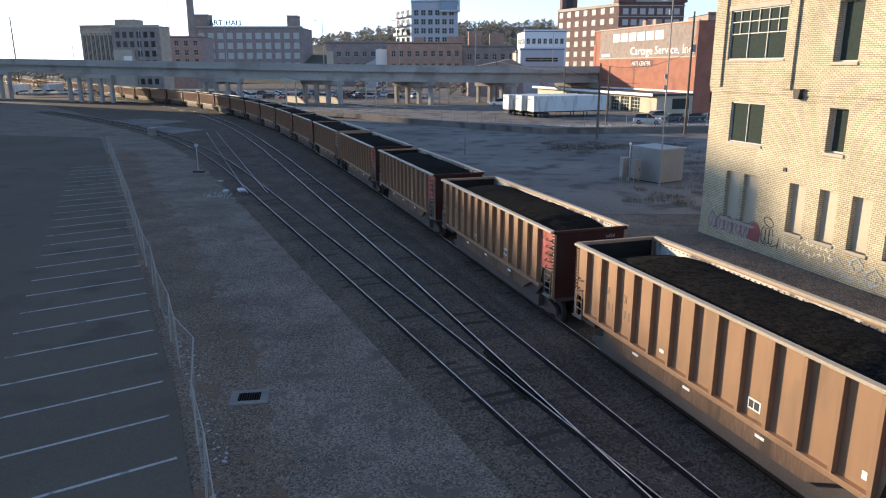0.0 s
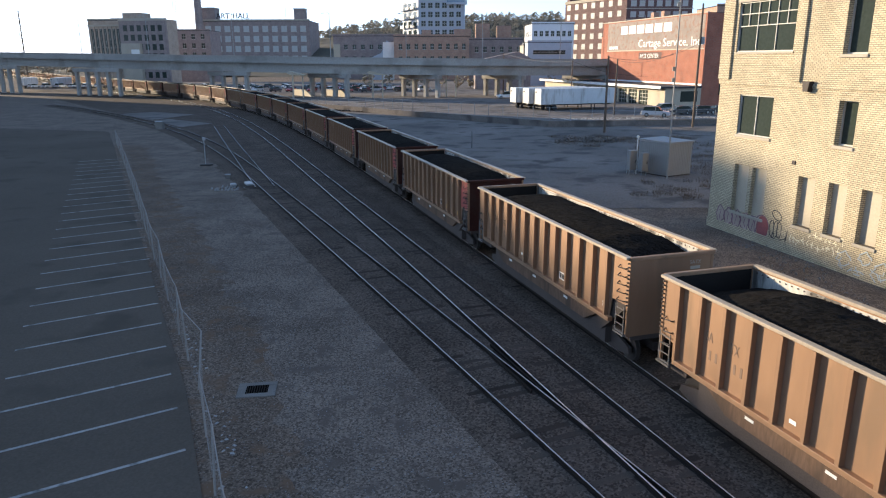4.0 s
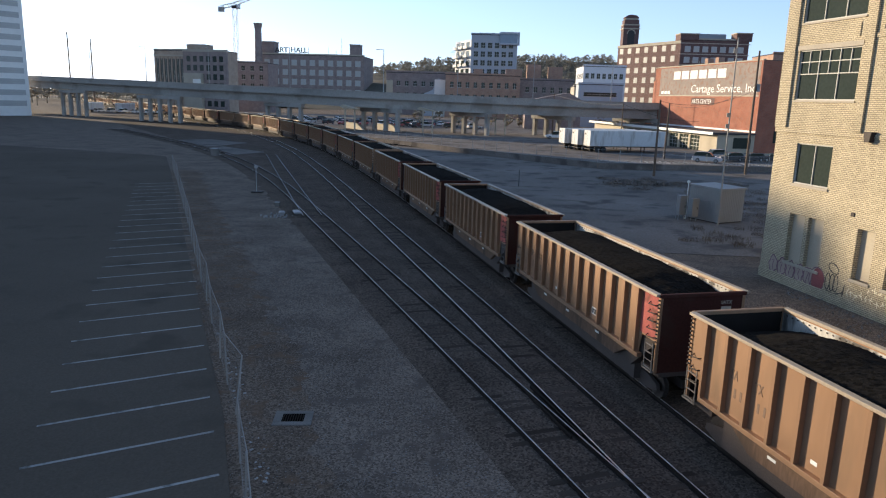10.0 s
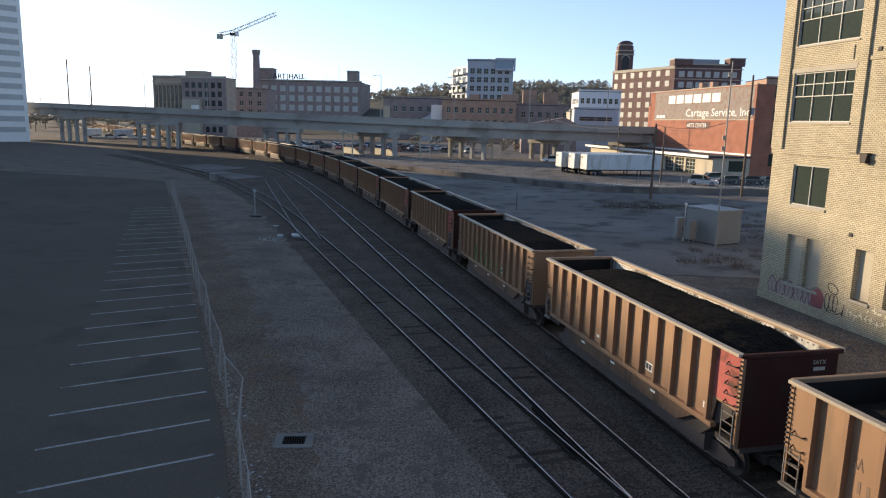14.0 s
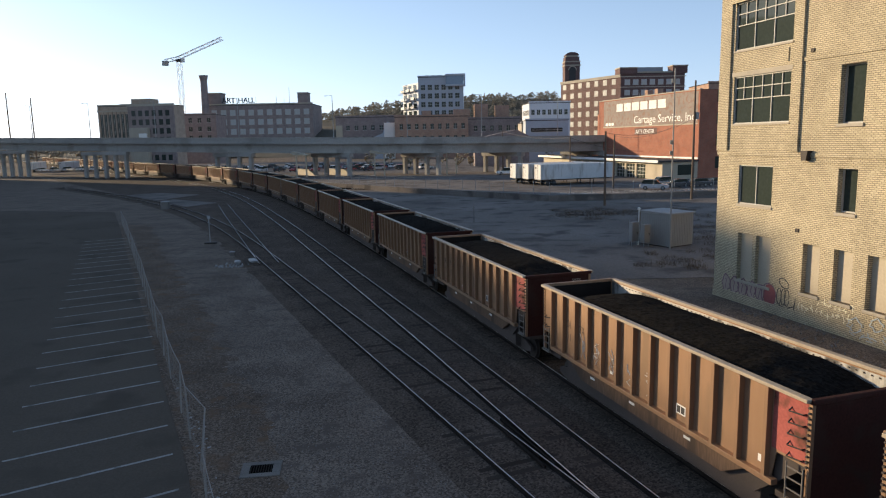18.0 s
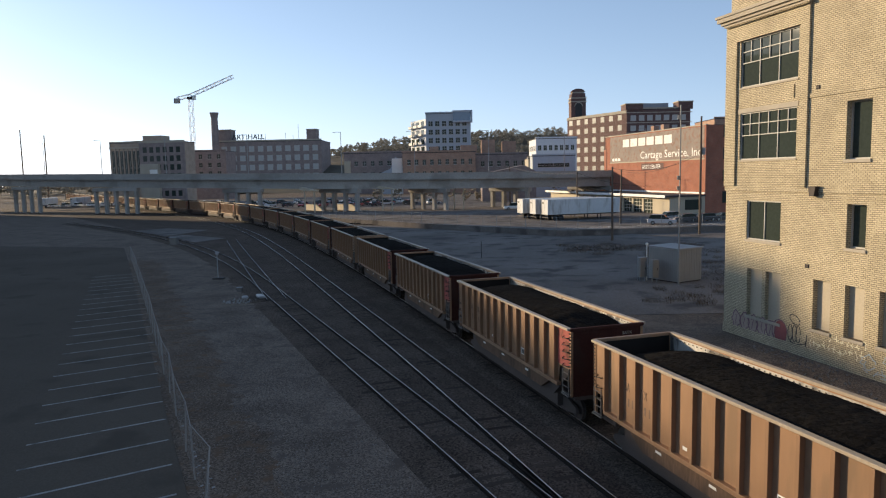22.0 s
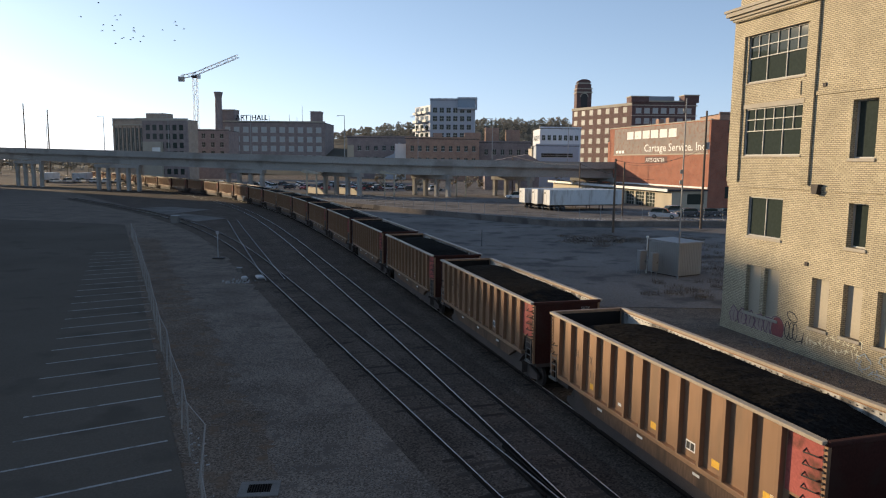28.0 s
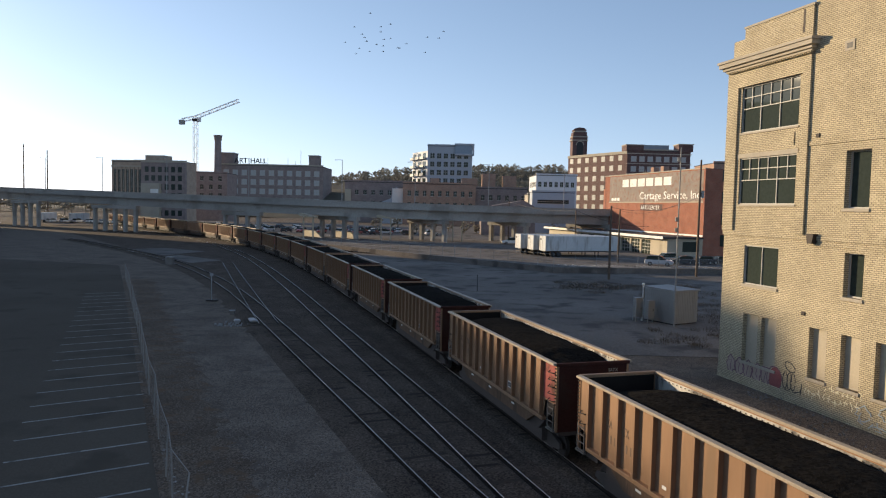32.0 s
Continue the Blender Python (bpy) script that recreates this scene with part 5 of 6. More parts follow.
# added tan blocks on posts in place of sunlit pier-cap ends
for x, y in ((-37.5, 183.5), (-17.2, 184.0), (1.6, 186.0)):
    cp = thing("canopy_frame", "tan slanting block on posts, standing in for sunlit pier-cap end", "canopy")
    bm = bmesh.new()
    prism(bm, [(-2.6, 0.5), (-1.9, 0.95), (2.4, 0.05), (2.3, -0.1), (-1.6, 0.1)], -0.9, 0.9)
    bmesh.ops.transform(bm, matrix=pose(x, y, 6.6, 0, 0, -20), verts=bm.verts[:])
    part("roof", bm, BEIGE, cp)
    for dx in (-1.2, 1.3):
        boxed("post", BEIGE, cp, x + dx - 0.17, x + dx + 0.17, y - 0.17, y + 0.17, 0.0, 6.75)


# ---- distant buildings ----
def block(name, label, corner, heading, wide, deep, tall, material, windows=(), base=0.0, pane=GLASS, trim=None, parapet=0.6):
    """A house block: corner nearest the left, x along the front, y into depth; windows: (side, cols, rows, w, h, x0, dx, z0, dz)."""
    root = thing(name, label, "building", pose(corner[0], corner[1], base, 0, 0, heading))
    boxed("wall", material, root, 0, wide, 0, deep, 0, tall)
    boxed("roof", ASPHALT, root, -0.15, wide + 0.15, -0.15, deep + 0.15, tall, tall + 0.25)
    boxed("parapet", trim or material, root, -0.2, wide + 0.2, -0.2, 0.2, tall + 0.25, tall + 0.25 + parapet)
    for side, cols, rows, w, h, x0, dx, z0, dz in windows:
        bm = bmesh.new()
        box(bm, -w / 2, w / 2, -0.06, 0.02, 0, h)
        gm = mesh_of("window", bm, pane)
        bm = bmesh.new()
        box(bm, -w / 2 - 0.12, w / 2 + 0.12, -0.14, 0.02, -0.18, 0)
        box(bm, -0.05, 0.05, -0.09, -0.055, 0, h)
        box(bm, -w / 2, w / 2, -0.09, -0.055, h * 0.5 - 0.05, h * 0.5 + 0.05)
        fm = mesh_of("window_frame", bm, FRAME)
        for i in range(cols):
            for j in range(rows):
                m = pose(x0 + i * dx, 0, z0 + j * dz) if side == "front" else pose(0, x0 + i * dx, z0 + j * dz, 0, 0, -90) if side == "left" else pose(wide, x0 + i * dx, z0 + j * dz, 0, 0, 90)
                win = part("window", gm, pane, root)
                win.matrix_basis = m
                part("window_frame", fm, FRAME, win)
    return root


def farther(ob, k):
    """Sets a distant block k times as far off, and as large, as it was laid out."""
    ob.matrix_basis = Matrix.Translation((0, 0, 10)) @ Matrix.Scale(k, 4) @ Matrix.Translation((0, 0, -10)) @ ob.matrix_basis
    return ob


PALE = mat("pale_window_blinds", (0.42, 0.42, 0.40), 0.4, var=0.2, scale=0.4)
DUSKPANE = mat("dim_reflecting_panes", (0.17, 0.18, 0.19), 0.3, var=0.5, scale=0.5)
GLASSY = mat("bluish_curtain_glass", (0.14, 0.20, 0.27), 0.15, var=0.2, scale=0.1, spec=0.7)
BLUEGREY = mat("blue_grey_cladding", (0.37, 0.405, 0.45), 0.6, var=0.1, scale=0.1)
PALEBRICK = brick_mat("pale_brickwork", (0.42, 0.33, 0.25), (0.36, 0.27, 0.20), (0.36, 0.30, 0.25), 0.5, 0.2)

ware = block("warehouse", "tall pale brick warehouse with narrow upright windows", (-151, 311), -7, 35, 9, 26.8, PALEBRICK,
             [("front", 7, 1, 1.1, 15, 1.5, 1.95, 8.5, 1)], trim=STONE)
boxed("stair_head", PALEBRICK, ware, 15.2, 24, 1, 8, 26.9, 29.9)
boxed("penthouse", PALEBRICK, ware, 8.5, 15.2, 3, 9, 26.9, 28.0)
boxed("annex_wall", DARKWALL, ware, 14.5, 35.2, -1.2, 0, 0, 26.6)
boxed("annex_coping", STONE, ware, 14.3, 35.4, -1.4, 0.2, 26.6, 27.0)
for j in range(6):
    for k in range(6):
        boxed("annex_window", GLASS, ware, 16.2 + k * 3.1, 18.0 + k * 3.1, -1.26, -1.2, 3.4 + j * 3.8, 5.8 + j * 3.8)
boxed("pilaster", PALEBRICK, ware, 0.0, 0.7, -0.3, 0.0, 0, 26.8)
for k in range(7):
    boxed("pilaster", PALEBRICK, ware, 2.2 + k * 1.95, 2.75 + k * 1.95, -0.3, 0.0, 0, 24.5)
boxed("cornice_band", STONE, ware, -0.2, 14.5, -0.45, 0.0, 24.5, 25.2)
boxed("loading_bay", STONE, ware, 15.5, 24, -3.2, -1.2, 0, 17.5)
boxed("mural_panel", WHITE, ware, 20, 23.6, -3.3, -3.2, 9, 15)
hall = block("brick_hall", "long dark brick factory hall with rows of pale windows", (-106.6, 321), 0, 47.5, 24, 26.9, DARKWALL,
             [("front", 11, 6, 2.5, 2.4, 3.2, 4.15, 1.6, 4.2)], pane=PALE, trim=STONE)
boxed("roof_hut", DARKWALL, hall, 0.5, 6.2, 1, 8, 27, 32.4)
boxed("roof_hut_cap", STONE, hall, 0.3, 6.4, 0.8, 8.2, 32.4, 32.8)
boxed("roof_hut", DARKWALL, hall, 40.8, 45.4, 1, 7, 27, 31.9)
boxed("roof_hut_cap", STONE, hall, 40.6, 45.6, 0.8, 7.2, 31.9, 32.3)
for words, x in (("ART", 7.0), ("HALL", 14.2)):
    lettered("sign_letters", words, 3.2, 0.25, BLACK, hall, pose(x, -0.1, 28.1), label="large roof sign letters")
for k in range(8):
    boxed("sign_post", IRON, hall, 7.4 + k * 2.1, 7.5 + k * 2.1, 0.35, 0.45, 27, 30.5)
for x, h in ((30, 34), (36, 38), (33.5, 33)):
    boxed("roof_aerial", GALV, hall, x, x + 0.12, 6, 6.12, 27, h - 3)
chim = thing("chimney", "tall dark brick factory chimney with a flared top", "chimney", pose(-105.9, 317, 0))
bm = bmesh.new()
rod(bm, (0, 0, 0), (0, 0, 37.6), 2.0, 16, 1.45)
part("shaft", bm, DARKWALL, chim)
bm = bmesh.new()
rod(bm, (0, 0, 37.6), (0, 0, 40), 1.5, 16, 2.0)
part("crown", bm, DARKWALL, chim)

farther(hall, 1.8)
farther(chim, 1.8)
block("brown_block", "dark brick block between the warehouse and the chimney", (-131, 346), 0, 20, 16, 24.0, DARKWALL, [("front", 4, 3, 1.6, 2.2, 3, 4.5, 12, 4.2)])
crane = thing("tower_crane", "white lattice tower crane with a raised jib", "crane", pose(-121.2, 331, -2.8, 0, 0, 0))


def lattice(name, p, q, half, step):
    """A square lattice boom from p to q."""
    p, q = Vector(p), Vector(q)
    m = Matrix.Translation(p) @ (q - p).to_track_quat("Z", "Y").to_matrix().to_4x4()
    n = max(2, int((q - p).length / step))
    bm = bmesh.new()
    cs = [(-half, -half), (half, -half), (half, half), (-half, half)]
    dz = (q - p).length / n
    for k, (a, b) in enumerate(cs):
        rod(bm, m @ Vector((a, b, 0)), m @ Vector((a, b, n * dz)), 0.11, 4)
        c, d = cs[(k + 1) % 4]
        for i in range(n):
            u = (m @ Vector((a, b, i * dz)), m @ Vector((c, d, (i + 1) * dz))) if i % 2 else (m @ Vector((c, d, i * dz)), m @ Vector((a, b, (i + 1) * dz)))
            rod(bm, *u, 0.07, 4)
    return part(name, bm, WHITE, crane)


lattice("mast", (0, 0, 2.5), (0, 0, 50.5), 0.9, 2.2)
lattice("jib", (-0.5, 0, 52), (20.5, 0, 60.5), 0.7, 2.0)
lattice("counter_jib", (0.5, 0, 52.3), (-6.5, 0, 50.8), 0.7, 1.8)
boxed("cab", WHITE, crane, 0.6, 2.4, -1.0, 0.8, 50.2, 52.2, bevel=0.1)
boxed("counterweight", CONCRETE, crane, -7.6, -5.2, -0.8, 0.8, 48.8, 51)
boxed("slewing_ring", IRON, crane, -1.2, 1.2, -1.2, 1.2, 50.5, 51.6)
farther(crane, 1.8)

db = block("dark_block", "low dark brick industrial block", (-44.4, 291), 0, 28, 24, 19.5, DARKWALL, [("front", 6, 2, 1.4, 1.8, 5, 3.4, 10, 4.5)])
board = thing("wall_sign", "pale blank board on a building side", "sign")
farther(db, 1.4)
farther(board, 1.4)
boxed("billboard", BEIGE, board, -44.3, -41.7, 290.6, 291, 11.5, 16.5)
gab = thing("white_gable", "white gabled shed beside the brick block", "building", pose(-28, 281, -3))
bm = bmesh.new()
prism(bm, [(0, 0), (8, 0), (8, 19.5), (5.5, 20.5), (3.5, 16), (0, 14.5)], 0, 12)
part("wall", bm, BLUEGREY, gab)
boxed("tall_part", WHITE, gab, 4.2, 8.4, -0.3, 8, 0, 20)
farther(gab, 1.4)
b1 = block("brick_block", "three-storey orange-brown brick block with small windows", (-19.2, 276), 0, 28.5, 26, 18.8, BROWNWALL, [("front", 9, 3, 1.3, 2.0, 2.5, 3.0, 5.0, 4.6)])
b2 = block("brick_block", "dark brick warehouse block with roof huts", (9.3, 279), 0, 20.5, 26, 17.6, DARKWALL, [("front", 6, 2, 1.3, 2.0, 3, 3.2, 8.5, 4.6)])
for x, y, w, h in ((-7, 284, 3.5, 21.5), (7, 284, 6.5, 21.8), (15, 288, 5.5, 24), (23.5, 288, 5.5, 23.2)):
    hut = farther(thing("roof_hut", "small brick hut on a flat roof", "roof hut"), 1.4)
    boxed("roof_hut_body", BROWNWALL, hut, x - w / 2, x + w / 2, y, y + 5, 17, h)
farther(b1, 1.4)
farther(b2, 1.4)
gl = thing("gabled_shed", "low dark shed with a shallow gable roof behind the viaduct", "building", pose(10, 235, -1.6))
bm = bmesh.new()
prism(bm, [(0, 0), (18, 0), (18, 12.2), (14, 14.4), (0, 11.6)], 0, 14)
part("wall", bm, DARKWALL, gl)

apt = block("apartment_tower", "ten-storey grey apartment tower with balconies", (-11.5, 325), -2, 20.4, 22, 37.9, BLUEGREY,
            [("front", 6, 9, 1.9, 2.2, 2.2, 3.1, 2, 3.8)], pane=GLASS)
SKEW = pose(0, 0, 0, 0, 0, -64)
boxed("side_wall", BLUEGREY, apt, -19.5, 0, 0, 12, 0, 35.8, m=SKEW)
for j in range(9):
    for k in range(3):
        x = -18.6 + k * 6.2
        b = boxed("balcony", GREYWALL, apt, x, x + 4.4, -1.6, 0, 0.8 + j * 3.9, 1.05 + j * 3.9, m=SKEW)
        boxed("railing", GALV, b, x, x + 4.4, -1.6, -1.54, 1.05 + j * 3.9, 2.1 + j * 3.9, m=SKEW)
        boxed("balcony_window", GLASS, apt, x + 0.2, x + 4.0, -0.06, 0, 1.1 + j * 3.9, 3.8 + j * 3.9, m=SKEW)
for z0, z1, x0, x1 in ((33.8, 34.6, 12.4, 21.4), (38.4, 39.2, 12.4, 21.4)):
    boxed("roof_frame", BLUEGREY, apt, x0, x1, -1.6, 2.0, z0, z1)
boxed("roof_frame", BLUEGREY, apt, 20.6, 21.4, -1.6, 2.0, 34.6, 38.4)
boxed("glass_box", GLASSY, apt, 12.6, 20.4, -1.2, 0.0, 34.6, 38.4)
for x in (3, 6, 8.5):
    boxed("roof_plant", GALV, apt, x, x + 1.6, 6, 8, 38, 39.4)

farther(apt, 1.4)
block("white_block", "white apartment block with square dark windows", (36.0, 302), 3, 17.5, 18, 24.4, mat("white_render", (0.62, 0.64, 0.67), 0.8, var=0.08, scale=0.1),
      [("front", 7, 4, 1.35, 2.0, 1.6, 2.35, 7.4, 4.1), ("left", 6, 4, 1.2, 2.0, 2.0, 2.6, 7.4, 4.1)])
block("grey_block", "low grey modern block with a long dark window", (30.6, 268), 2, 16.2, 14, 16.3, BLUEGREY, [("front", 1, 2, 12, 1.4, 8.0, 1, 8.0, 4.2)])
block("tan_block", "small tan block beside the grey one", (29.8, 275), 2, 5.5, 10, 15.5, STONE, [("front", 2, 2, 1.0, 1.5, 1.6, 2.2, 8, 3.6)])

DIMBLIND = mat("half_drawn_blinds", (0.25, 0.25, 0.235), 0.5, var=0.5, scale=0.4)
MAROON = brick_mat("maroon_brickwork", (0.15, 0.085, 0.075), (0.115, 0.065, 0.058), (0.15, 0.11, 0.10), 0.5, 0.2)
office = block("brick_office", "large dark brick office block with pale stone bands", (76.7, 311), 2, 28.0, 30, 36.6, MAROON,
               [("front", 7, 8, 2.4, 2.2, 2.9, 3.65, 1.2, 4.4)], pane=PALE, trim=STONE)
boxed("wing_wall", MAROON, office, -42.0, 0, 0, 14, 0, 36.2, m=SKEW)
for j in range(8):
    boxed("stone_band", STONE, office, -0.15, 28.6, -0.12, 0, 4.4 + j * 4.4, 4.75 + j * 4.4)
    for k in range(7):
        boxed("wing_window", DIMBLIND, office, -40.4 + k * 5.8, -37.9 + k * 5.8, -0.08, 0.0, 1.6 + j * 4.4, 4.0 + j * 4.4, m=SKEW)
boxed("stone_band", STONE, office, -42.2, 0, -0.3, 0.0, 35.2, 36.4, m=SKEW)
boxed("corner_pavilion", MAROON, office, -0.6, 7, -0.6, 7, 36.6, 38.9)
boxed("corner_pavilion", MAROON, office, 22.5, 28.9, -0.6, 6, 36.6, 39.6)
boxed("pavilion_cap", STONE, office, -0.8, 7.2, -0.8, 7.2, 38.9, 39.3)
boxed("pavilion_cap", STONE, office, 22.3, 29.1, -0.8, 6.2, 39.6, 40.0)
boxed("penthouse", GREYWALL, office, 9, 21, 8, 18, 36.6, 40)
tower = thing("clock_tower", "square dark brick tower with arched openings", "tower", pose(54.3, 321, -4))
boxed("shaft", MAROON, tower, 0, 6.6, 0, 6.6, 0, 47)
boxed("belfry_cap", STONE, tower, -0.25, 6.85, -0.25, 6.85, 47, 47.5)
boxed("top_storey", MAROON, tower, 0.2, 6.4, 0.2, 6.4, 47.5, 49.4)
boxed("roof_cap", STONE, tower, 0.8, 5.8, 0.8, 5.8, 49.4, 50.0)
bm = bmesh.new()
prism(bm, [(1.9, 36)] + [(3.3 + 1.5 * math.cos(k * math.pi / 8), 43.5 + 1.5 * math.sin(k * math.pi / 8)) for k in range(8, -1, -1)] + [(4.7, 36)], -0.08, 0.0)
part("arched_opening", bm, BLACK, tower)
bm = bmesh.new()
prism(bm, [(3.3 + (1.9 if k < 9 else 1.55) * math.cos((k if k < 9 else 17 - k) * math.pi / 8), 43.5 + (1.9 if k < 9 else 1.55) * math.sin((k if k < 9 else 17 - k) * math.pi / 8)) for k in range(18)], -0.16, 0.0)
part("arch_trim", bm, STONE, tower)
boxed("cornice", STONE, tower, -0.35, 6.95, -0.35, 6.95, 45.4, 45.9)
bm = bmesh.new()
prism(bm, [(0.3, 50.0)] + [(3.3 + 3.0 * math.cos(k * math.pi / 10), 50.0 + 1.5 * math.sin(k * math.pi / 10)) for k in range(10, -1, -1)], 0.8, 5.8)
part("domed_roof", bm, MAROON, tower)
farther(tower, 1.22)
block("brown_block", "brown brick block behind the sign warehouse", (93, 252), 0, 30, 20, 27.6, BROWNWALL, [("front", 5, 3, 1.6, 2.2, 4, 4.5, 15, 4.2)])
block("brown_block", "small red brick block behind the sign warehouse", (54, 235), 4, 12, 12, 17.5, REDWALL, [("front", 3, 2, 1.4, 2.0, 2.5, 3.4, 9, 4.4)])

# tall slab beyond the parking lot, whose shadow lies over the yard
# white walls and pale panes stand in for the sun's glare over it
slab_b = block("office_slab", "tall office slab beyond the parking lot, whitened for sun glare", (-158.8 - 120 * math.cos(radians(56)), 234.9 - 120 * math.sin(radians(56))), 56, 120, 14, 49.9, WHITE, trim=WHITE)
boxed("plant_screen", WHITE, slab_b, 0, 31, 0.3, 13, 49.9, 51.2)
# added roof block, sized so its shadow reaches the brick warehouse's corner
boxed("shadow_roof_block", WHITE, slab_b, 55, 112, 0.3, 13, 49.9, 53.2)
for j in range(13):
    bw = boxed("window_band", PALE, slab_b, 1.2, 118.8, -0.08, 0.0, 3.2 + j * 3.6, 5.0 + j * 3.6)
    boxed("end_window", PALE, slab_b, 120, 120.08, 3, 11, 3.2 + j * 3.6, 5.0 + j * 3.6)
    boxed("mullion_rail", FRAME, bw, 1.2, 118.8, -0.14, -0.08, 4.05 + j * 3.6, 4.13 + j * 3.6)

# ---- the painted-sign warehouse and its garage ----
SIGN_AT = pose(41.2, 190.0, 0.0, 0, 0, -76.3)
SIGNPAINT = mat("weathered_white_sign_paint", (0.80, 0.78, 0.73), 0.85, var=0.15, scale=1.0, stain=(0.6, 0.55, 0.49), amount=0.2)
sign = thing("sign_warehouse", "red brick warehouse with a large faded painted wall sign", "building", SIGN_AT)
LONG = 45.7
boxed("wall", REDWALL, sign, 0, LONG, 0, 26, 0, 19.0)
boxed("coping", STONE, sign, -0.1, LONG + 0.1, -0.12, 0.4, 19.0, 19.22)
boxed("roof", ASPHALT, sign, 0.2, LONG - 0.2, 0.4, 25.8, 19.0, 19.1)
for x in (20, 24.5):
    boxed("roof_vent", BROWNWALL, sign, x, x + 1.4, 2, 3.4, 19.1, 20.6)
boxed("sign_field", SIGNWHITE, sign, 2.8, LONG - 0.6, -0.012, 0.0, 12.3, 18.8)
boxed("sign_edge", STONE, sign, 2.6, LONG - 0.4, -0.02, 0.0, 12.05, 12.3)
for k in range(6):
    boxed("sign_letter_bar", SIGNPAINT, sign, 9.8 + k * 3.95, 9.8 + k * 3.95 + 3.25, -0.02, -0.012, 16.0, 17.9)
lettered("sign_lettering", "Cartage Service, Inc.", 2.5, 0.004, WHITE, sign, pose(18.6, -0.02, 12.9), 1.27, "white painted sign lettering")
for k in range(3):
    boxed("sign_letter_bar", WHITE, sign, 4.0 + k * 1.6, 5.2 + k * 1.6, -0.02, -0.012, 12.6, 13.3)
boxed("small_sign", BRICK_DARK, sign, 19.3, 29.4, -0.03, 0.0, 10.2, 11.7)
lettered("small_sign_lettering", "ARTS CENTER", 1.35, 0.004, WHITE, sign, pose(19.7, -0.036, 10.45), 1.0)
boxed("base_flashing", WHITE, sign, 0, LONG, -0.15, 0.0, 4.95, 5.3)
for j in range(4):
    for k in range(3):
        boxed("end_window", GLASS, sign, LONG, LONG + 0.03, 4 + k * 7, 6 + k * 7, 3 + j * 4.5, 5.4 + j * 4.5)

gar = thing("garage", "low tan garage with big glazed doors and a flat roof", "garage", SIGN_AT)
G0 = -19.0
wall_with("front_wall", G0, LONG, 0.9, 4.5, -8.1, -7.8, [(G0 + 22 + k * 4.6, G0 + 25.8 + k * 4.6, 0.9, 3.9) for k in range(8)], BEIGE, gar)
for k in range(8):
    x = G0 + 22 + k * 4.6
    d = boxed("garage_door", GLASS, gar, x, x + 3.8, -7.9, -7.8, 0.9, 3.9)
    for z in (1.65, 2.4, 3.15):
        boxed("door_rail", GALV, d, x, x + 3.8, -7.95, -7.9, z - 0.06, z + 0.06)
    for dx in (0.0, 1.25, 2.5, 3.7):
        boxed("door_stile", GALV, d, x + dx, x + dx + 0.1, -7.96, -7.9, 0.9, 3.9)
boxed("near_wall", BEIGE, gar, LONG - 0.3, LONG, -7.8, 0.0, 0.9, 4.5)
boxed("near_window", GLASS, gar, LONG, LONG + 0.04, -4.6, -0.8, 1.8, 3.9)
boxed("far_wall", BEIGE, gar, G0, G0 + 0.3, -7.8, 0, 0.9, 4.5)
boxed("flat_roof", ASPHALT, gar, G0 - 0.8, LONG + 0.5, -9.4, -0.16, 4.5, 4.85)
boxed("roof_fascia", WHITE, gar, G0 - 0.8, LONG + 0.5, -9.5, -9.4, 4.4, 4.95)


# ---- hill and trees ----
bm = bmesh.new()
hx, hy = 60, 14
vs = []
for i in range(hx + 1):
    for j in range(hy + 1):
        x, y = -620 + 1300 * i / hx, 480 + 700 * j / hy
        r = (math.exp(-((x - 130) / 190) ** 2) * 41 + math.exp(-((x + 90) / 150) ** 2) * 24 + 5) / (1 + math.exp(-(x + 225) / 14))
        z = r * min(1, max(0, (y - 480) / 260)) + 3 * noise.noise((x * 0.01, y * 0.01, 0))
        vs.append(bm.verts.new((x, y, max(z, -0.5))))
for i in range(hx):
    for j in range(hy):
        a = i * (hy + 1) + j
        bm.faces.new((vs[a], vs[a + hy + 1], vs[a + hy + 2], vs[a + 1]))
tagged(part("hill", bm, mat("wooded_hillside", (0.08, 0.065, 0.04), 0.95, var=0.4, scale=0.05)), "low wooded hill on the far side of the city", "hill", kind="structure")


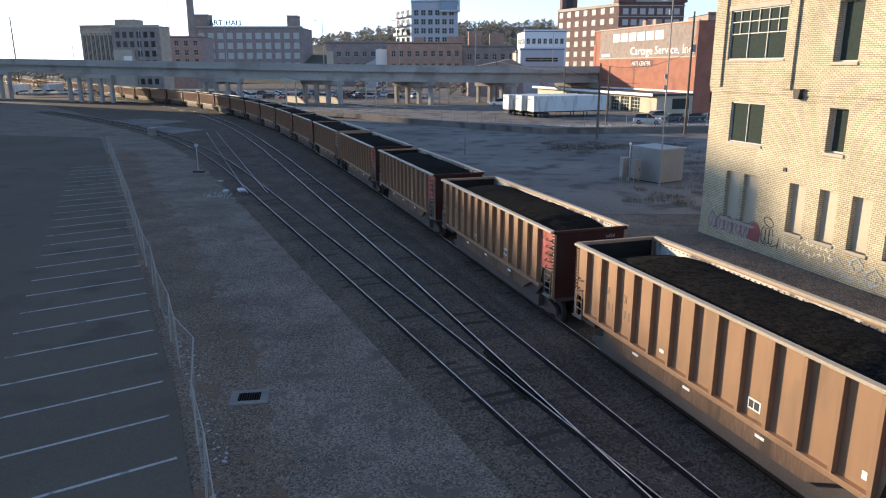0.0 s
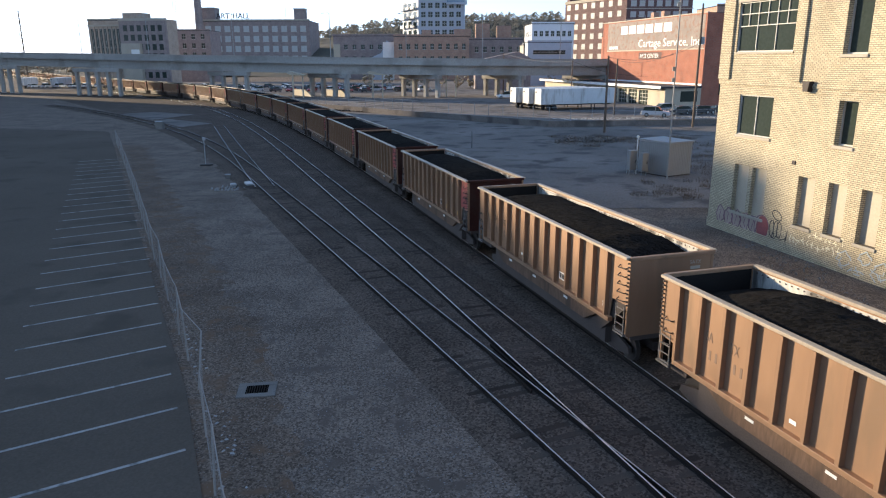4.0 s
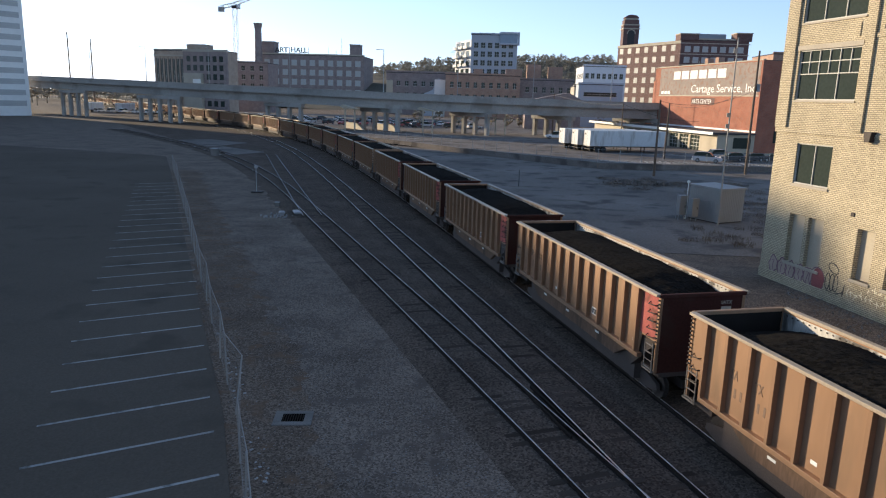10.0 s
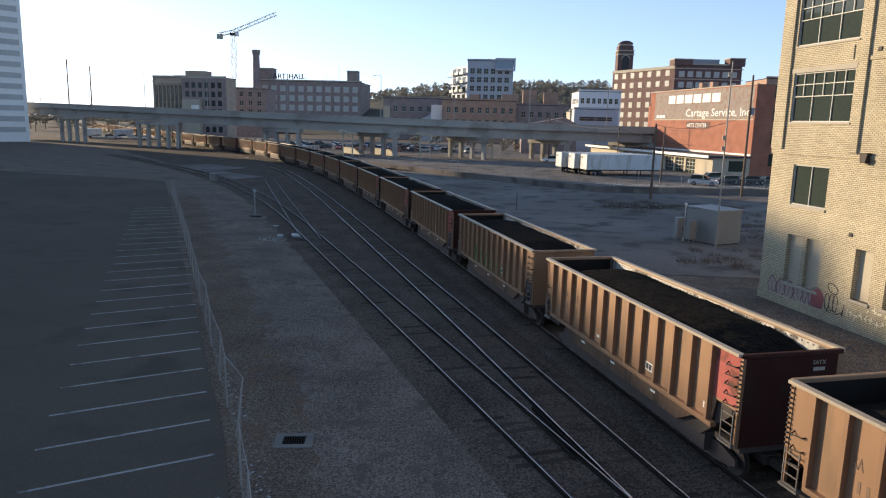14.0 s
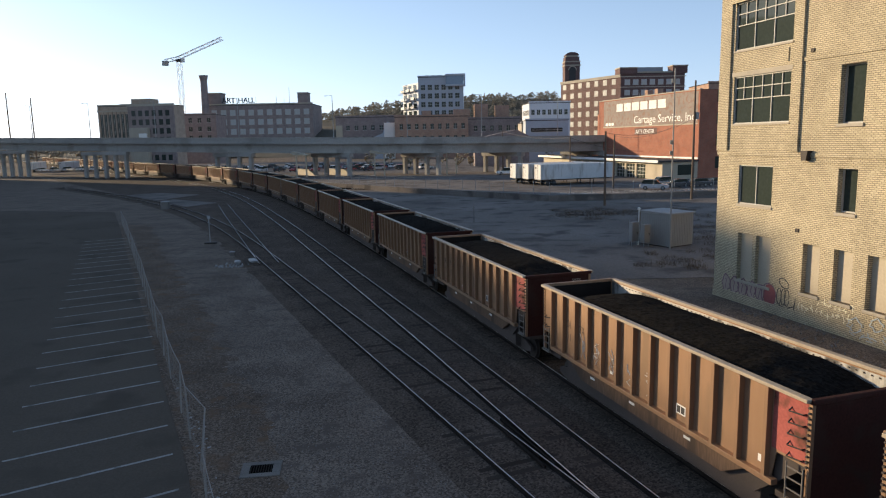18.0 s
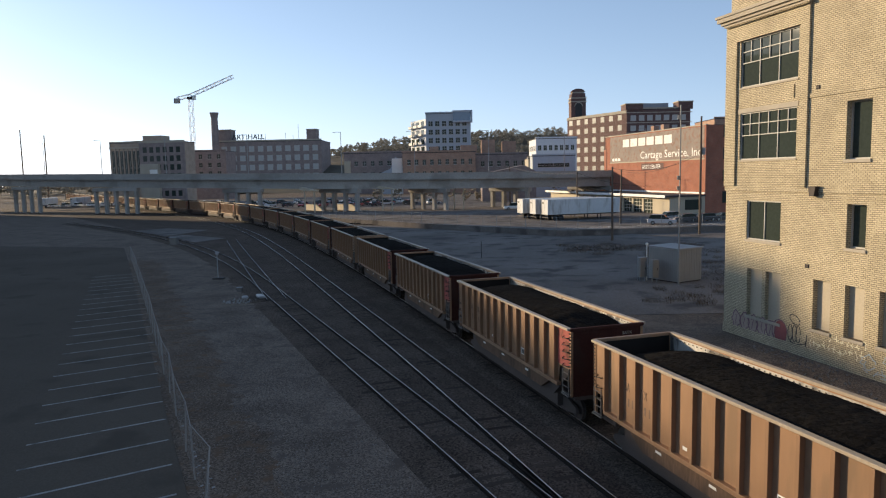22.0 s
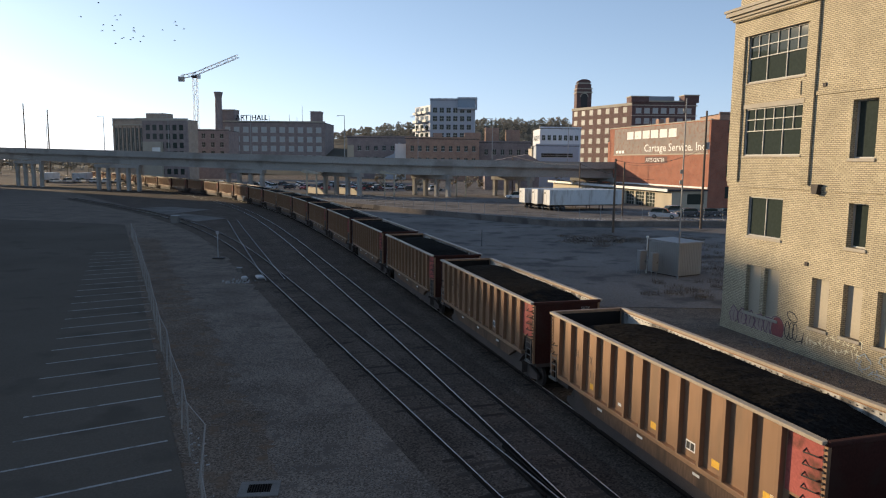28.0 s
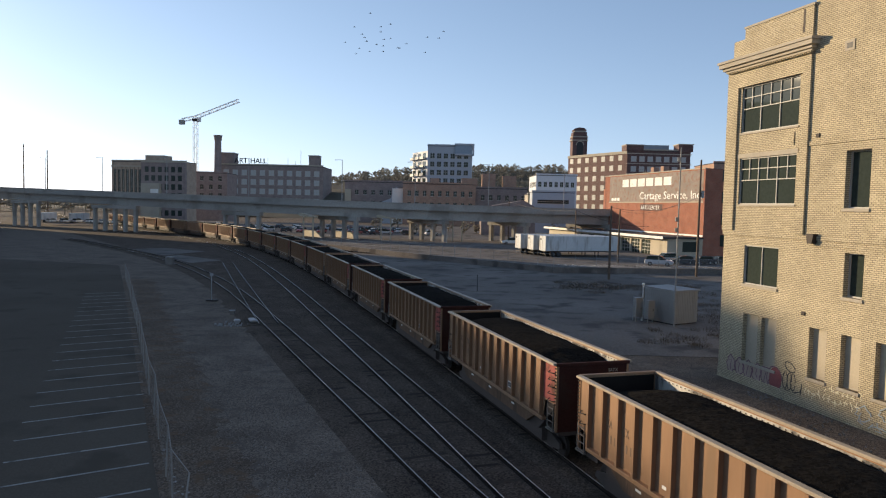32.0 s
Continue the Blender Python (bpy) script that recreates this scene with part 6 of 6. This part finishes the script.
def woods(name, label, spots, seed, material):
    """Far trees: each a short trunk and an uneven crown of many small clumps."""
    rng = random.Random(seed)
    v, f = [], []
    for x, y, z, h in spots:
        k = len(v)
        t = 0.03 * h
        v += [(x - t, y, z - 1), (x + t, y, z - 1), (x, y + t, z - 1), (x, y, z + h * 0.6)]
        f += [(k, k + 1, k + 3), (k + 1, k + 2, k + 3), (k + 2, k, k + 3)]
        for _ in range(26):
            a, r, u = rng.uniform(0, 6.28), rng.random() ** 0.6, rng.random()
            w = h * 0.42 * math.sin(0.25 + u * 2.7) * r
            cx, cy, cz = x + w * math.cos(a), y + w * math.sin(a), z + h * (0.25 + 0.72 * u)
            s = h * rng.uniform(0.07, 0.12)
            k = len(v)
            for d in ((1, 0, 0), (-1, 0, 0), (0, 1, 0), (0, -1, 0), (0, 0, 0.8), (0, 0, -0.7)):
                v.append((cx + s * (d[0] + rng.uniform(-0.35, 0.35)), cy + s * (d[1] + rng.uniform(-0.35, 0.35)), cz + s * (d[2] + rng.uniform(-0.35, 0.35))))
            f += [(k + p, k + q, k + r2) for p, q, r2 in ((0, 2, 4), (2, 1, 4), (1, 3, 4), (3, 0, 4), (2, 0, 5), (1, 2, 5), (3, 1, 5), (0, 3, 5))]
    me = bpy.data.meshes.new(name)
    me.from_pydata(v, [], f)
    me.materials.append(material)
    tagged(part(name, me, material), label, "trees", kind="stuff")


rng = random.Random(77)
spots = []
for _ in range(2600):
    x, y = rng.uniform(-420, 420), rng.uniform(540, 800)
    r = math.exp(-((x - 130) / 190) ** 2) * 41 + math.exp(-((x + 90) / 150) ** 2) * 24 + 5
    if -235 < x < -85 and y < 660:
        continue
    spots.append((x, y, r * min(1, max(0, (y - 480) / 260)), rng.uniform(4, 9)))
woods("far_trees", "autumn trees on the distant wooded hill", spots, 5, LEAF)
woods("far_trees", "dark trees standing between the distant buildings", [(rng.uniform(-330, -155), rng.uniform(320, 420), 2, rng.uniform(7, 12)) for _ in range(34)], 6, LEAF)
woods("yard_trees", "small brown trees under and behind the viaduct", [(rng.uniform(-25, 40), rng.uniform(235, 268), 0.5, rng.uniform(4, 7)) for _ in range(12)] + [(56, 215, 2, 13), (59, 217, 2, 12)], 8, LEAF)
for x, y, w, h in ((60, 640, 26, 28), (100, 660, 30, 37), (140, 690, 26, 42), (30, 620, 22, 23)):
    block("hill_house", "pale distant building on the wooded hill", (x, y), 0, w, 14, h, STONE, [("front", 5, 2, 1.8, 2.2, 4, w / 6, h - 9, 4.2)])

# ---- birds ----
BIRD = mat("dark_feathers", (0.03, 0.03, 0.035), 0.8)


def bird():
    root = thing("bird", "small dark bird flying in a loose flock", "bird", group="flock of birds")
    bm = bmesh.new()
    bmesh.ops.create_icosphere(bm, subdivisions=2, radius=0.5, matrix=Matrix.Diagonal((0.62, 0.16, 0.15, 1)))
    part("body", bm, BIRD, root)
    for s in (-1, 1):
        bm = bmesh.new()
        prism(bm, [(0.12, 0), (0.16, 0.25), (-0.02, 0.55), (-0.12, 0.28), (-0.14, 0)], -0.01, 0.01)
        bmesh.ops.transform(bm, matrix=pose(0, 0, 0.03, 90 if s < 0 else -90, 0, 0) @ Matrix.Diagonal((1, 1, 1, 1)), verts=bm.verts[:])
        w = part("wing", bm, BIRD, root)
        w.matrix_basis = pose(0, 0, 0, s * 18, 0, 0)
    bm = bmesh.new()
    prism(bm, [(-0.25, -0.02), (-0.5, -0.09), (-0.5, 0.09)], -0.01, 0.01)
    part("tail", bm, BIRD, root)
    return root


birds = [bird()]
for piece in birds[0].children:
    piece.data.transform(Matrix.Scale(0.72, 4))
for i in range(23):
    birds.append(copy_thing(birds[0], Matrix()))


# ---- motion ----
def advance(t):
    """Metres that the train has gone at t seconds."""
    return 12.58 * t - 0.0095 * t * t


def motions():
    for k, c in enumerate(cars):
        rows = []
        for t in range(33):
            mid = (k - 1) * CAR_PITCH - 6.5 - advance(t)
            p, q = on_train_line(mid - 4.95), on_train_line(mid + 4.95)
            d = q - p
            m = (p + q) / 2
            rows.append((t, pose(m.x, m.y, 0, 0, 0, math.degrees(math.atan2(d.y, d.x)))))
        walk(c, rows)
    FLIGHT_T, FLIGHT_X, FLIGHT_Z = (0, 27, 28, 29, 30, 31, 32), (-480, -92, -74, -55.3, -38, -27.5, -17), (34, 38, 39.5, 41.5, 43.8, 45, 48)
    rng = random.Random(12)
    for b in birds:
        spread = 3.0 if rng.random() < 0.2 else 1.0
        dx, dz, dy = spread * rng.uniform(-5.5, 5.5), rng.uniform(-4.0, 4.0), rng.uniform(-8, 8)
        rows = []
        for t in (0, 8, 16, 24, 27, 28, 29, 30, 31, 32):
            x = np.interp(t, FLIGHT_T, FLIGHT_X) + dx + 1.2 * math.sin(t + dz)
            z = np.interp(t, FLIGHT_T, FLIGHT_Z) + dz + 0.6 * math.sin(1.7 * t + dx)
            rows.append((t, pose(x, 160 + dy, z, 0, 4 * math.sin(t + dx), 0)))
        walk(b, rows)


motions()
